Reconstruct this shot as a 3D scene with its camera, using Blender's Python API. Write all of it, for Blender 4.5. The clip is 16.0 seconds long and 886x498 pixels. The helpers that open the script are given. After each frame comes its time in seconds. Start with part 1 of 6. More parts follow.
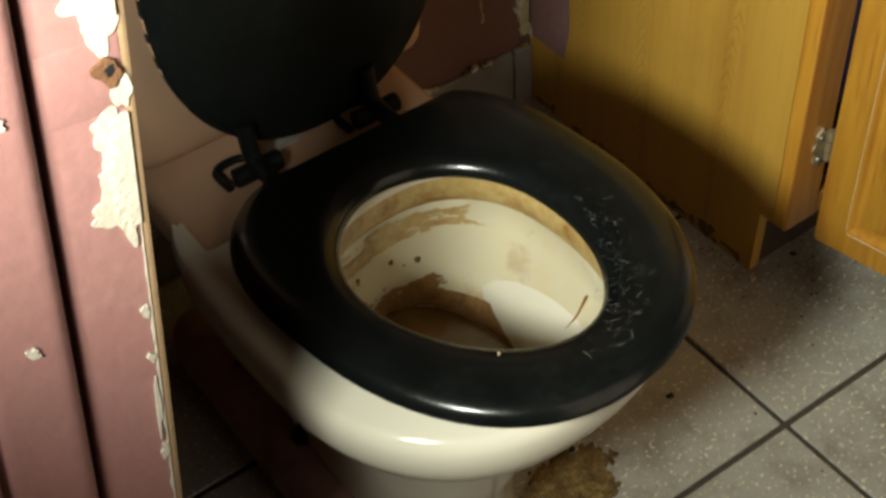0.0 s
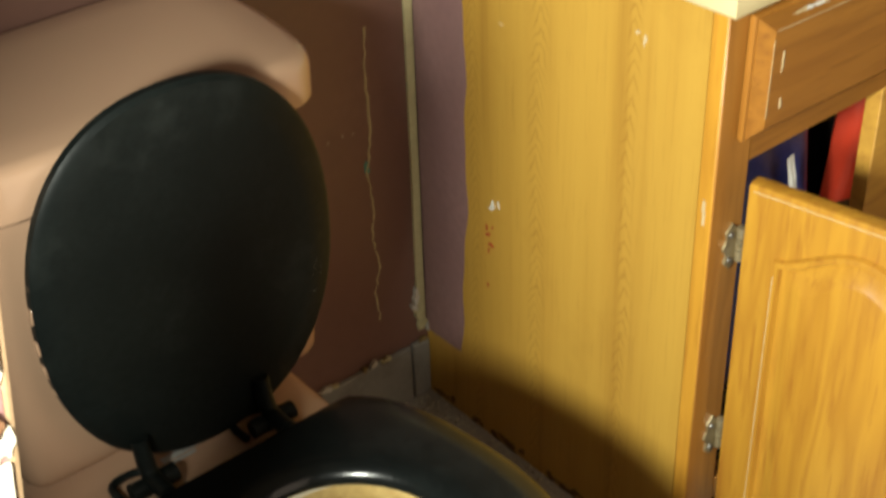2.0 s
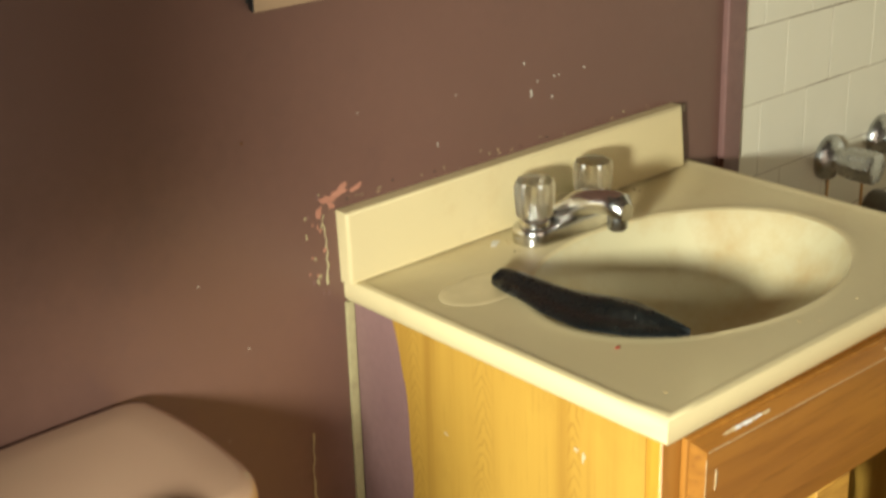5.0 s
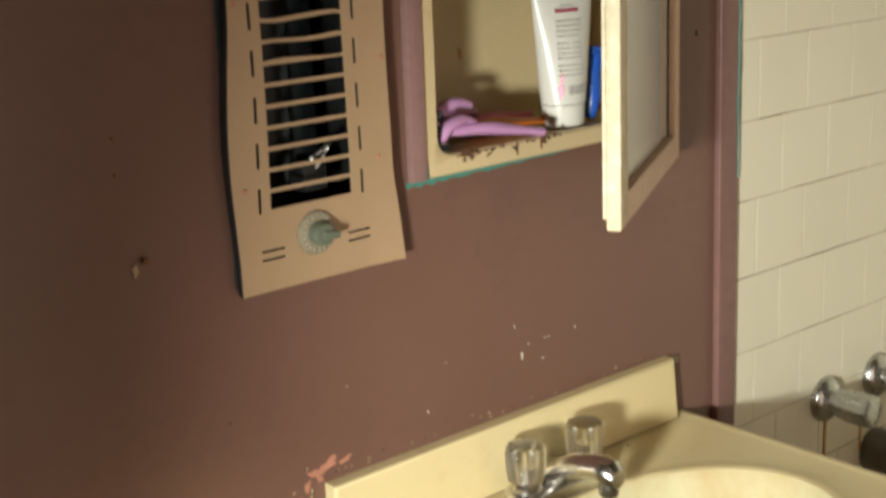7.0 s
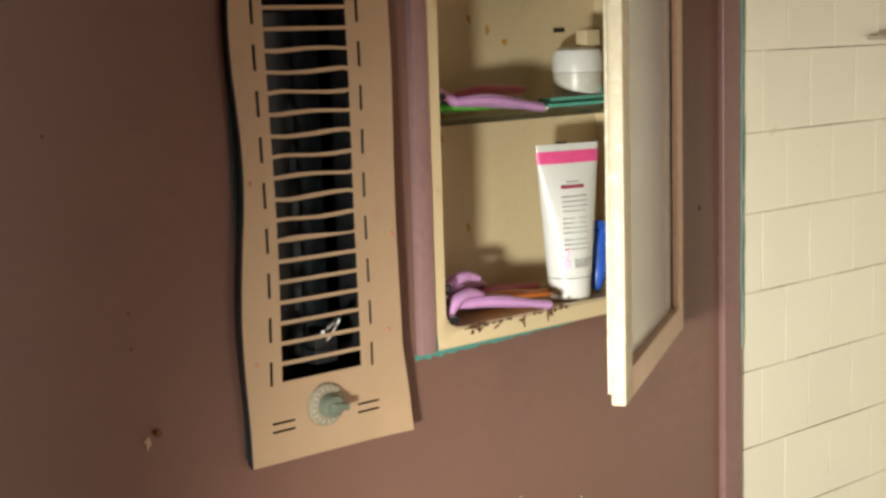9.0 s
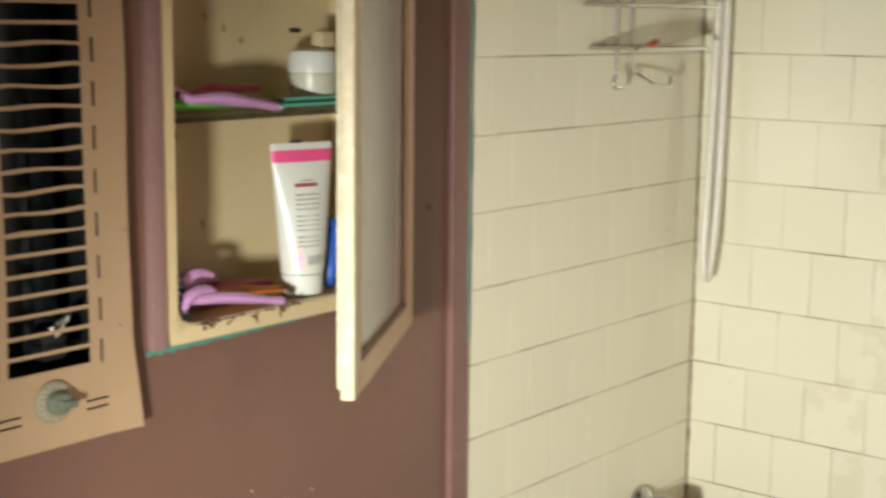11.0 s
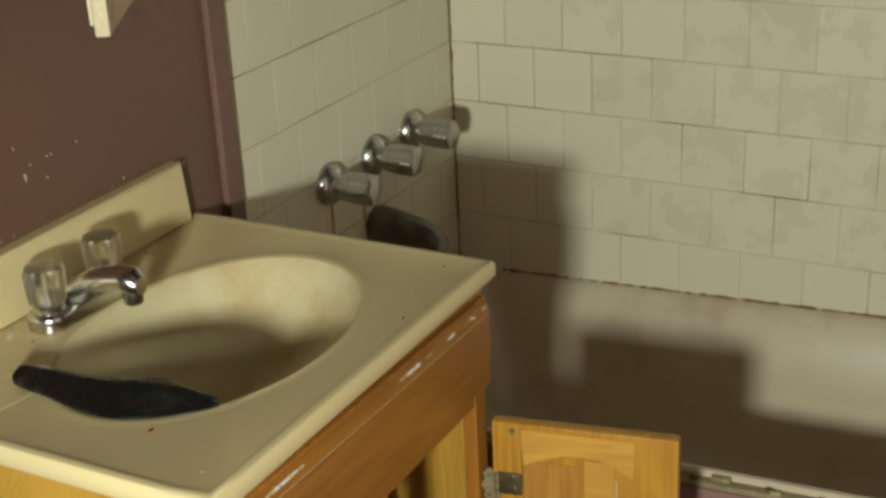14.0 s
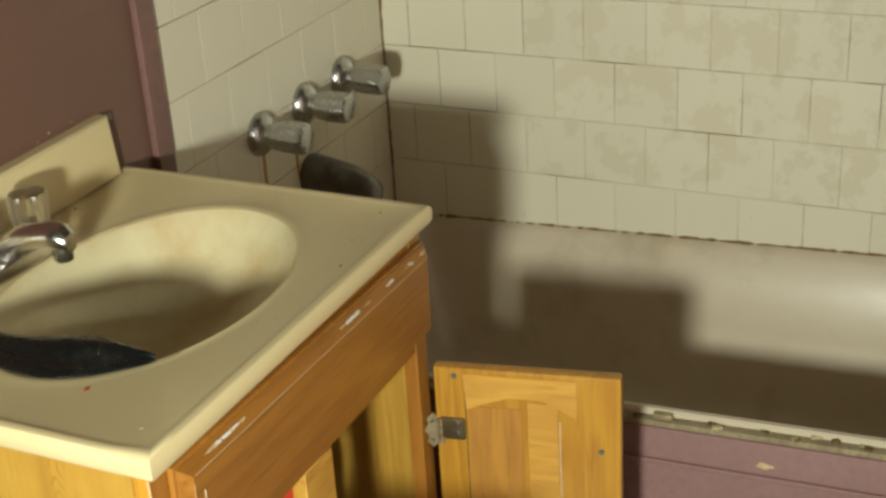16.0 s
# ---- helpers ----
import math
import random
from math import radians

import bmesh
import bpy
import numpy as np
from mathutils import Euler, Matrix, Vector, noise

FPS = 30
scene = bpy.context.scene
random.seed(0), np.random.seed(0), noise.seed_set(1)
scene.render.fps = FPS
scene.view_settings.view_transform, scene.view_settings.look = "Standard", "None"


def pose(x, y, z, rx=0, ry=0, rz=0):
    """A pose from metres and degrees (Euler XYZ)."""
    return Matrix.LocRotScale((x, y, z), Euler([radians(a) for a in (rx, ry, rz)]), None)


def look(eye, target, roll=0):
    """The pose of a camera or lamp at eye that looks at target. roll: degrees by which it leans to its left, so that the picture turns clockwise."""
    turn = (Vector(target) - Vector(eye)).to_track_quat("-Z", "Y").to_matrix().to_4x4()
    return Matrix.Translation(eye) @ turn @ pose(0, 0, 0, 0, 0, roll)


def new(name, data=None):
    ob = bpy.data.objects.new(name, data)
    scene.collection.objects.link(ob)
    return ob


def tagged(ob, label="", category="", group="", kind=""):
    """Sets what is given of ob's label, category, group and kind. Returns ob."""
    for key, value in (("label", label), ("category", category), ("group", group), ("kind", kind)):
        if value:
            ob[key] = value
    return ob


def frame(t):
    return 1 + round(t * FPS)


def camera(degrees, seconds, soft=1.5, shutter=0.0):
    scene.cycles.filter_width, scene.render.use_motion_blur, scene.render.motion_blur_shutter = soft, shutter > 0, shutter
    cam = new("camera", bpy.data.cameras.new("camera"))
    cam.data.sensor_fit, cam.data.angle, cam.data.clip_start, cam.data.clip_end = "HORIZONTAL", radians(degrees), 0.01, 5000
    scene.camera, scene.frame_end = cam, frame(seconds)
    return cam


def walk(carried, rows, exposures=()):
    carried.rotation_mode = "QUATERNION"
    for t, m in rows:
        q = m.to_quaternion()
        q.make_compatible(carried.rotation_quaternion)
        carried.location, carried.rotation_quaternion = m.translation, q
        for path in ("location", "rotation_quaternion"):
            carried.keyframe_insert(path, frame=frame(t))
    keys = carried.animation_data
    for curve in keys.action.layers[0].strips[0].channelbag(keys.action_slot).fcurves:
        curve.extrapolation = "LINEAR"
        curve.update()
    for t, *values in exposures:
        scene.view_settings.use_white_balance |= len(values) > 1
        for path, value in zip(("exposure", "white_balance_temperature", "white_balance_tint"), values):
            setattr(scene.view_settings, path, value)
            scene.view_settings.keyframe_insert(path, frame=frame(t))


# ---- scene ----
cam = camera(35.1, 16.0, 2.9, 0.5)
PATH = [
    (0, (-0.918, -1.16, 1.209), (-0.146, 0.013, -0.216), -3.5),
    (0.5, (-0.915, -1.161, 1.212), (-0.098, 0.034, -0.168), -3.2),
    (1, (-0.908, -1.163, 1.224), (-0.014, 0.052, -0.089), -2.4),
    (1.5, (-0.904, -1.167, 1.237), (0.061, 0.079, 0.007), -2.1),
    (2, (-0.901, -1.171, 1.251), (0.125, 0.115, 0.113), -2.1),
    (2.5, (-0.899, -1.172, 1.263), (0.175, 0.144, 0.208), -2.1),
    (3, (-0.893, -1.175, 1.272), (0.22, 0.165, 0.289), -2.2),
    (3.5, (-0.894, -1.176, 1.282), (0.242, 0.187, 0.358), -2.4),
    (4, (-0.896, -1.181, 1.292), (0.272, 0.203, 0.442), -2.0),
    (4.2, (-0.896, -1.178, 1.298), (0.29, 0.209, 0.479), -1.8),
    (6.3, (-0.849, -1.182, 1.459), (0.387, 0.256, 0.823), -2.0),
    (6.5, (-0.846, -1.178, 1.462), (0.398, 0.265, 0.856), -1.9),
    (7, (-0.844, -1.183, 1.467), (0.413, 0.287, 0.958), -2.2),
    (7.5, (-0.843, -1.187, 1.476), (0.408, 0.316, 1.057), -2.2),
    (8, (-0.847, -1.192, 1.489), (0.406, 0.328, 1.144), -1.9),
    (8.2, (-0.851, -1.19, 1.489), (0.408, 0.332, 1.175), -2.1),
    (10.5, (-0.869, -1.243, 1.522), (0.553, 0.129, 1.212), 0.4),
    (11, (-0.878, -1.235, 1.516), (0.658, 0.005, 1.196), 0.6),
    (11.5, (-0.889, -1.229, 1.51), (0.726, -0.108, 1.138), 0.5),
    (12, (-0.89, -1.214, 1.495), (0.749, -0.168, 1.024), 0.2),
    (12.2, (-0.883, -1.212, 1.486), (0.753, -0.179, 0.98), -0.2),
    (12.5, (-0.885, -1.203, 1.482), (0.758, -0.21, 0.922), -0.8),
    (13, (-0.878, -1.201, 1.472), (0.752, -0.251, 0.809), -1.7),
    (13.5, (-0.876, -1.205, 1.463), (0.752, -0.297, 0.737), -2.0),
    (14, (-0.867, -1.201, 1.455), (0.746, -0.316, 0.671), -2.8),
    (14.5, (-0.861, -1.2, 1.446), (0.747, -0.358, 0.607), -3.3),
    (15, (-0.859, -1.199, 1.44), (0.745, -0.386, 0.565), -3.8),
    (15.5, (-0.855, -1.196, 1.442), (0.755, -0.393, 0.568), -3.9),
    (16, (-0.854, -1.193, 1.443), (0.771, -0.4, 0.588), -3.6),
]
walk(cam, [(t, look(eye, target, roll)) for t, eye, target, roll in PATH],
     [(0, -1.1, 6500, 10), (1, -1.2, 6500, 10), (2, -0.41, 6500, 10), (3, 0.0, 6500, 10), (4.2, -0.07, 6500, 10), (6.5, -0.12, 6480, 12), (7.2, 0.08, 6420, 14), (8.2, 0.42, 6300, 17), (10.5, 0.43, 6250, 14), (11, 0.22, 6250, 13), (11.5, -0.08, 6300, 11), (12, -0.48, 6400, 10), (12.5, -0.62, 6500, 8), (13, -0.81, 6500, 8), (14, -0.84, 6500, 8), (15, -0.53, 6500, 9), (16, -0.49, 6500, 9)])


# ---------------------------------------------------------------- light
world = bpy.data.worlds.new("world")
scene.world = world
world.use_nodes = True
# warm fill that comes in through the opening added in wall_near
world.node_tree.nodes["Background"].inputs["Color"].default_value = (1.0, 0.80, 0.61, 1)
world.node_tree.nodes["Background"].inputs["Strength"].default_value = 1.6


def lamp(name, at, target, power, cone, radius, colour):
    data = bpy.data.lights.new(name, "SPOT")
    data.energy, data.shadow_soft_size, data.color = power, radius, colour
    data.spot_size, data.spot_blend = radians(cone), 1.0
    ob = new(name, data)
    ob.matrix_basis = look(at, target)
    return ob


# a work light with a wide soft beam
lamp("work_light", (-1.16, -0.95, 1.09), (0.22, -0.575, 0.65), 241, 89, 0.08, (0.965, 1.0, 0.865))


# ---------------------------------------------------------------- materials
def nodes_of(name):
    m = bpy.data.materials.new(name)
    m.use_nodes = True
    return m, m.node_tree.nodes, m.node_tree.links, m.node_tree.nodes["Principled BSDF"]


def mix(nt, links, fac, a, b):
    n = nt.new("ShaderNodeMix")
    n.data_type = "RGBA"
    if isinstance(fac, float):
        n.inputs["Factor"].default_value = fac
    else:
        links.new(fac, n.inputs["Factor"])
    for sock, v in ((n.inputs[6], a), (n.inputs[7], b)):
        if isinstance(v, tuple):
            sock.default_value = (*v, 1)
        else:
            links.new(v, sock)
    return n.outputs[2]


def ramp(nt, links, fac, lo, hi):
    n = nt.new("ShaderNodeMapRange")
    n.inputs["From Min"].default_value, n.inputs["From Max"].default_value = lo, hi
    links.new(fac, n.inputs["Value"])
    return n.outputs["Result"]


def noise_tex(nt, links, coord, scale, detail=4.0, rough=0.55, stretch=None):
    if stretch:
        mp = nt.new("ShaderNodeMapping")
        mp.inputs["Scale"].default_value = stretch
        links.new(coord, mp.inputs["Vector"])
        coord = mp.outputs["Vector"]
    n = nt.new("ShaderNodeTexNoise")
    n.inputs["Scale"].default_value, n.inputs["Detail"].default_value, n.inputs["Roughness"].default_value = scale, detail, rough
    links.new(coord, n.inputs["Vector"])
    return n.outputs["Fac"]


def bump(nt, links, shader, height, strength, distance=0.002):
    b = nt.new("ShaderNodeBump")
    b.inputs["Strength"].default_value, b.inputs["Distance"].default_value = strength, distance
    links.new(height, b.inputs["Height"])
    links.new(b.outputs["Normal"], shader.inputs["Normal"])


def surface(name, base, other, rough=0.5, metal=0.0, scale=6.0, fine=120.0, relief=0.15, stain=None, stain_scale=4.0,
            stain_from=0.6, stain_to=0.75, speck=None, speck_scale=160.0, speck_at=0.72, per_object=0.0, coat=0.0, spec=0.5, grain=0.82):
    """A material with two scales of variation, and stains and specks where they are given."""
    m, nt, links, sh = nodes_of(name)
    geo = nt.new("ShaderNodeNewGeometry").outputs["Position"]
    big = ramp(nt, links, noise_tex(nt, links, geo, scale), 0.35, 0.65)
    col = mix(nt, links, big, base, other)
    small = noise_tex(nt, links, geo, fine, 3.0)
    col = mix(nt, links, ramp(nt, links, small, 0.3, 0.75), col, tuple(c * grain for c in base))
    if stain:
        st = ramp(nt, links, noise_tex(nt, links, geo, stain_scale, 6.0, 0.65), stain_from, stain_to)
        col = mix(nt, links, st, col, stain)
    if speck:
        sp = ramp(nt, links, noise_tex(nt, links, geo, speck_scale, 1.0), speck_at, speck_at + 0.03)
        col = mix(nt, links, sp, col, speck)
    if per_object:
        info = nt.new("ShaderNodeObjectInfo").outputs["Random"]
        hsv = nt.new("ShaderNodeHueSaturation")
        links.new(ramp_to(nt, links, info, 1 - per_object, 1 + per_object), hsv.inputs["Value"])
        links.new(col, hsv.inputs["Color"])
        col = hsv.outputs["Color"]
    links.new(col, sh.inputs["Base Color"])
    spread = 1.0 if relief else 0.25
    links.new(ramp_to(nt, links, small, max(rough - 0.08 * spread, 0.02), min(rough + 0.12 * spread, 1.0)), sh.inputs["Roughness"])
    sh.inputs["Metallic"].default_value = metal
    sh.inputs["Coat Weight"].default_value = coat
    sh.inputs["Specular IOR Level"].default_value = spec
    if relief:
        bump(nt, links, sh, small, relief)
    return m


def ramp_to(nt, links, value, lo, hi):
    n = nt.new("ShaderNodeMapRange")
    n.inputs["To Min"].default_value, n.inputs["To Max"].default_value = lo, hi
    links.new(value, n.inputs["Value"])
    return n.outputs["Result"]


def wood(name, light, mid, dark, stretch, rough=0.38, rings=9.0, wear=None):
    """Wood with long grain along the axis whose stretch is small."""
    m, nt, links, sh = nodes_of(name)
    co = nt.new("ShaderNodeTexCoord").outputs["Object"]
    broad = noise_tex(nt, links, co, rings, 3.0, 0.5, stretch)
    wv = nt.new("ShaderNodeMath")
    wv.operation = "PINGPONG"
    wv.inputs[1].default_value = 0.06
    links.new(broad, wv.inputs[0])
    ring = ramp(nt, links, wv.outputs[0], 0.0, 0.06)
    fine = noise_tex(nt, links, co, rings * 9, 4.0, 0.6, (stretch[0], stretch[1], stretch[2]))
    col = mix(nt, links, ramp(nt, links, broad, 0.3, 0.7), light, mid)
    col = mix(nt, links, ramp_to(nt, links, ring, 0.0, 0.42), col, dark)
    col = mix(nt, links, ramp(nt, links, fine, 0.52, 0.85), col, dark)
    if wear:
        geo = nt.new("ShaderNodeNewGeometry").outputs["Position"]
        col = mix(nt, links, ramp(nt, links, noise_tex(nt, links, geo, 7, 7.0, 0.7), 0.62, 0.8), col, wear)
    links.new(col, sh.inputs["Base Color"])
    links.new(ramp_to(nt, links, fine, rough - 0.06, rough + 0.15), sh.inputs["Roughness"])
    bump(nt, links, sh, fine, 0.12, 0.001)
    return m


def glassy(name, colour, rough=0.03, ior=1.45):
    m, nt, links, sh = nodes_of(name)
    sh.inputs["Base Color"].default_value = (*colour, 1)
    sh.inputs["Transmission Weight"].default_value = 1.0
    sh.inputs["Roughness"].default_value, sh.inputs["IOR"].default_value = rough, ior
    return m


M_WALL = surface("mauve_brown_paint", (0.158, 0.08, 0.06), (0.132, 0.067, 0.05), 0.36, scale=3, fine=60, relief=0.12,
                 stain=(0.11, 0.058, 0.048), stain_scale=5, stain_from=0.54, stain_to=0.8, speck=(0.4, 0.33, 0.26), speck_scale=42, speck_at=0.815, grain=0.880)
M_PINK = surface("mauve_pink_paint", (0.26, 0.148, 0.138), (0.228, 0.126, 0.12), 0.5, scale=8, fine=90, relief=0.1, stain=(0.2, 0.11, 0.11), stain_scale=9)
M_TRIM = surface("mauve_trim_paint", (0.195, 0.102, 0.088), (0.172, 0.09, 0.078), 0.4, scale=8, fine=70, relief=0.15)
M_JAMB = surface("dusty_pink_paint", (0.33, 0.165, 0.15), (0.29, 0.14, 0.13), 0.4, scale=14, fine=120, relief=0.25, stain=(0.25, 0.12, 0.11), stain_scale=20)
M_PLASTER = surface("bare_chipped_plaster", (0.5, 0.455, 0.375), (0.42, 0.365, 0.285), 0.85, scale=60, fine=260, relief=0.5, stain=(0.4, 0.3, 0.2), stain_scale=70)
M_BARE = surface("bare_tan_wood", (0.27, 0.17, 0.09), (0.22, 0.135, 0.07), 0.7, scale=50, fine=240, relief=0.3)
M_TEAL = surface("old_teal_paint", (0.055, 0.23, 0.19), (0.05, 0.18, 0.15), 0.5, scale=60, fine=200, relief=0.2)
M_CEIL = surface("ceiling_paint", (0.4, 0.36, 0.31), (0.36, 0.32, 0.28), 0.9, scale=2, relief=0.05)
M_TILE = surface("cream_wall_tile", (0.68, 0.64, 0.505), (0.655, 0.61, 0.475), 0.28, scale=3, fine=30, relief=0.0, per_object=0.02,
                 stain=(0.66, 0.61, 0.46), stain_scale=1.6, stain_from=0.45, stain_to=0.8, grain=0.965)
M_TILE_PEEL = surface("peeling_wall_tile", (0.68, 0.64, 0.505), (0.655, 0.61, 0.475), 0.32, scale=3, fine=30, relief=0.0, per_object=0.03,
                      stain=(0.615, 0.565, 0.425), stain_scale=13, stain_from=0.5, stain_to=0.55, grain=0.965)
M_GROUT = surface("dirty_grout", (0.52, 0.46, 0.335), (0.57, 0.515, 0.395), 0.9, scale=14, fine=200, relief=0.1, stain=(0.12, 0.065, 0.025), stain_scale=6, stain_from=0.46, stain_to=0.62)
M_FLOORTILE = surface("speckled_grey_floor_tile", (0.37, 0.365, 0.32), (0.32, 0.315, 0.27), 0.4, scale=9, fine=240, relief=0.1,
                      stain=(0.12, 0.09, 0.055), stain_scale=8, stain_from=0.5, stain_to=0.75, speck=(0.62, 0.55, 0.40), speck_scale=190, speck_at=0.635, per_object=0.03)
M_FLOORGROUT = surface("dark_floor_grout", (0.055, 0.042, 0.03), (0.08, 0.062, 0.045), 0.95, scale=30, fine=200, relief=0.3)
M_BASE = surface("grey_base_tile", (0.2, 0.19, 0.165), (0.16, 0.15, 0.13), 0.5, scale=12, fine=140, relief=0.1, stain=(0.09, 0.07, 0.05), stain_scale=14, stain_from=0.5)
M_PORC = surface("cream_porcelain", (0.74, 0.70, 0.58), (0.72, 0.675, 0.55), 0.17, scale=5, fine=30, relief=0.0, coat=0.4, grain=0.970)
M_BOWL = surface("stained_bowl_porcelain", (0.72, 0.66, 0.49), (0.66, 0.57, 0.36), 0.16, scale=7, fine=40, relief=0.02,
                 stain=(0.34, 0.17, 0.045), stain_scale=8, stain_from=0.57, stain_to=0.8, coat=0.3, grain=0.930)
M_TAN = surface("pinkish_tan_porcelain", (0.49, 0.31, 0.20), (0.47, 0.29, 0.19), 0.13, scale=4, fine=30, relief=0.0, coat=0.3, grain=0.960)
M_BLACK = surface("worn_black_lacquer", (0.0065, 0.009, 0.0085), (0.010, 0.013, 0.012), 0.42, scale=16, fine=140, relief=0.04, spec=0.16, stain=(0.022, 0.026, 0.024), stain_scale=12, stain_from=0.55, stain_to=0.8)
M_SEAT = surface("glossy_black_lacquer", (0.004, 0.005, 0.0048), (0.008, 0.0095, 0.009), 0.2, scale=24, fine=140, relief=0.05, spec=0.45)
M_SCRATCH = surface("grey_scratches", (0.095, 0.095, 0.085), (0.05, 0.05, 0.045), 0.7, scale=50, relief=0.2)
M_RUBBER = surface("black_rubber", (0.004, 0.005, 0.005), (0.007, 0.008, 0.0078), 0.27, scale=20, fine=160, relief=0.3, stain=(0.022, 0.024, 0.022), stain_scale=26, stain_from=0.52, stain_to=0.75, spec=0.5)
M_MARBLE = surface("yellowed_cultured_marble", (0.63, 0.52, 0.29), (0.60, 0.49, 0.27), 0.36, scale=4, fine=24, relief=0.0,
                   stain=(0.5, 0.365, 0.18), stain_scale=7, stain_from=0.56, stain_to=0.85, coat=0.02, grain=0.965, spec=0.35)
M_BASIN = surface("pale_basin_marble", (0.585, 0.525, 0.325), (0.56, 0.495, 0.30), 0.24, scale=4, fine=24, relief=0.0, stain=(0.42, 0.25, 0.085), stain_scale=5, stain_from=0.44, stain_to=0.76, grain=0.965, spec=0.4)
M_TUB = surface("worn_cream_tub_enamel", (0.56, 0.485, 0.36), (0.5, 0.42, 0.3), 0.3, scale=4, fine=22, relief=0.02, stain=(0.36, 0.29, 0.2), stain_scale=5, stain_from=0.55, stain_to=0.8, grain=0.940)
M_SIDE = wood("oak_side_inside", (0.455, 0.262, 0.043), (0.415, 0.23, 0.034), (0.27, 0.13, 0.016), (6.5, 6.5, 0.35), 0.42, 3.4)


def veneer(name, light, mid, dark, columns):
    """Oak veneer: upright bands with columns of small pointed arches; local x runs along the depth."""
    m, nt, links, sh = nodes_of(name)
    co = nt.new("ShaderNodeTexCoord").outputs["Object"]

    def calc(kind, a, b):
        n = nt.new("ShaderNodeMath")
        n.operation = kind
        for sock, v in zip(n.inputs, (a, b)):
            if isinstance(v, (int, float)):
                sock.default_value = v
            elif v is not None:
                links.new(v, sock)
        return n.outputs[0]

    cut = nt.new("ShaderNodeSeparateXYZ")
    links.new(co, cut.inputs["Vector"])
    sway = noise_tex(nt, links, co, 5.0, 2.0, 0.5, (0.6, 1.0, 1.0))
    jitter = noise_tex(nt, links, co, 30.0, 3.0, 0.6)
    x = calc("ADD", cut.outputs["X"], calc("MULTIPLY", calc("SUBTRACT", sway, 0.5), 0.03))
    bands = noise_tex(nt, links, co, 3.4, 4.0, 0.6, (7.5, 7.5, 0.22))
    lines = noise_tex(nt, links, co, 30.0, 4.0, 0.65, (7.5, 7.5, 0.3))
    col = mix(nt, links, ramp(nt, links, bands, 0.32, 0.68), light, mid)
    col = mix(nt, links, ramp_to(nt, links, ramp(nt, links, bands, 0.56, 0.72), 0.0, 0.4), col, dark)
    col = mix(nt, links, ramp_to(nt, links, ramp(nt, links, lines, 0.55, 0.8), 0.0, 0.5), col, dark)
    for x0, half, pitch in columns:
        off = calc("ABSOLUTE", calc("SUBTRACT", x, x0), None)
        phase = calc("ADD", calc("ADD", calc("MULTIPLY", cut.outputs["Z"], pitch), calc("MULTIPLY", off, 1.9 * pitch)), calc("MULTIPLY", jitter, 2.6))
        arch = ramp(nt, links, calc("PINGPONG", phase, 0.5), 0.30, 0.5)
        near = ramp(nt, links, off, half, half * 0.45)
        col = mix(nt, links, calc("MULTIPLY", calc("MULTIPLY", arch, near), calc("MULTIPLY", jitter, 0.95)), col, dark)
    geo = nt.new("ShaderNodeNewGeometry").outputs["Position"]
    col = mix(nt, links, ramp_to(nt, links, ramp(nt, links, noise_tex(nt, links, geo, 6, 6.0, 0.7), 0.55, 0.8), 0.0, 0.3), col, dark)
    links.new(col, sh.inputs["Base Color"])
    links.new(ramp_to(nt, links, lines, 0.36, 0.56), sh.inputs["Roughness"])
    bump(nt, links, sh, lines, 0.1, 0.001)
    return m


M_VENEER = veneer("oak_veneer_side", (0.455, 0.262, 0.043), (0.40, 0.218, 0.034), (0.235, 0.105, 0.014), ((0.105, 0.014, 62.0), (0.212, 0.016, 55.0), (0.345, 0.012, 48.0)))
M_OAK = wood("golden_oak_door", (0.47, 0.245, 0.03), (0.41, 0.2, 0.022), (0.25, 0.09, 0.012), (5.5, 5.5, 0.4), 0.3, 3.0)
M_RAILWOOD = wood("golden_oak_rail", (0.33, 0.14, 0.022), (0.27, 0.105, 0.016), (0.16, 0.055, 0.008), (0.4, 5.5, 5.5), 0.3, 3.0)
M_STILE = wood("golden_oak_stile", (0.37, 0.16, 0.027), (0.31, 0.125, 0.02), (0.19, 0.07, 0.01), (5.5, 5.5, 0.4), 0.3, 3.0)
# brighter copy of the stile's oak, for the edge that the lamp catches
M_EDGE_LIT = wood("lit_oak_edge", (0.52, 0.26, 0.03), (0.47, 0.22, 0.025), (0.32, 0.13, 0.015), (6, 6, 0.5), 0.35, 3.0)
M_BACKWOOD = wood("bare_door_back", (0.46, 0.225, 0.034), (0.40, 0.185, 0.027), (0.22, 0.085, 0.014), (6, 6, 0.6), 0.5, 2.4)
M_BACKLIGHT = wood("pale_patch_wood", (0.58, 0.32, 0.052), (0.5, 0.26, 0.04), (0.32, 0.14, 0.02), (0.7, 4, 5), 0.5, 2.4)
M_WORN = surface("worn_whitish_edge", (0.56, 0.43, 0.25), (0.42, 0.28, 0.12), 0.7, scale=60, fine=300, relief=0.3)
# near-black brown that has the shade of recesses in it
M_INSIDE = surface("recess_shade_brown", (0.06, 0.04, 0.025), (0.045, 0.03, 0.02), 0.8, scale=6, relief=0.05)
M_CHROME = surface("pitted_chrome", (0.7, 0.68, 0.65), (0.6, 0.58, 0.55), 0.19, 1.0, scale=20, fine=260, relief=0.04)
M_DULL = surface("dull_chrome", (0.52, 0.52, 0.5), (0.42, 0.42, 0.41), 0.27, 1.0, scale=24, fine=200, relief=0.08)
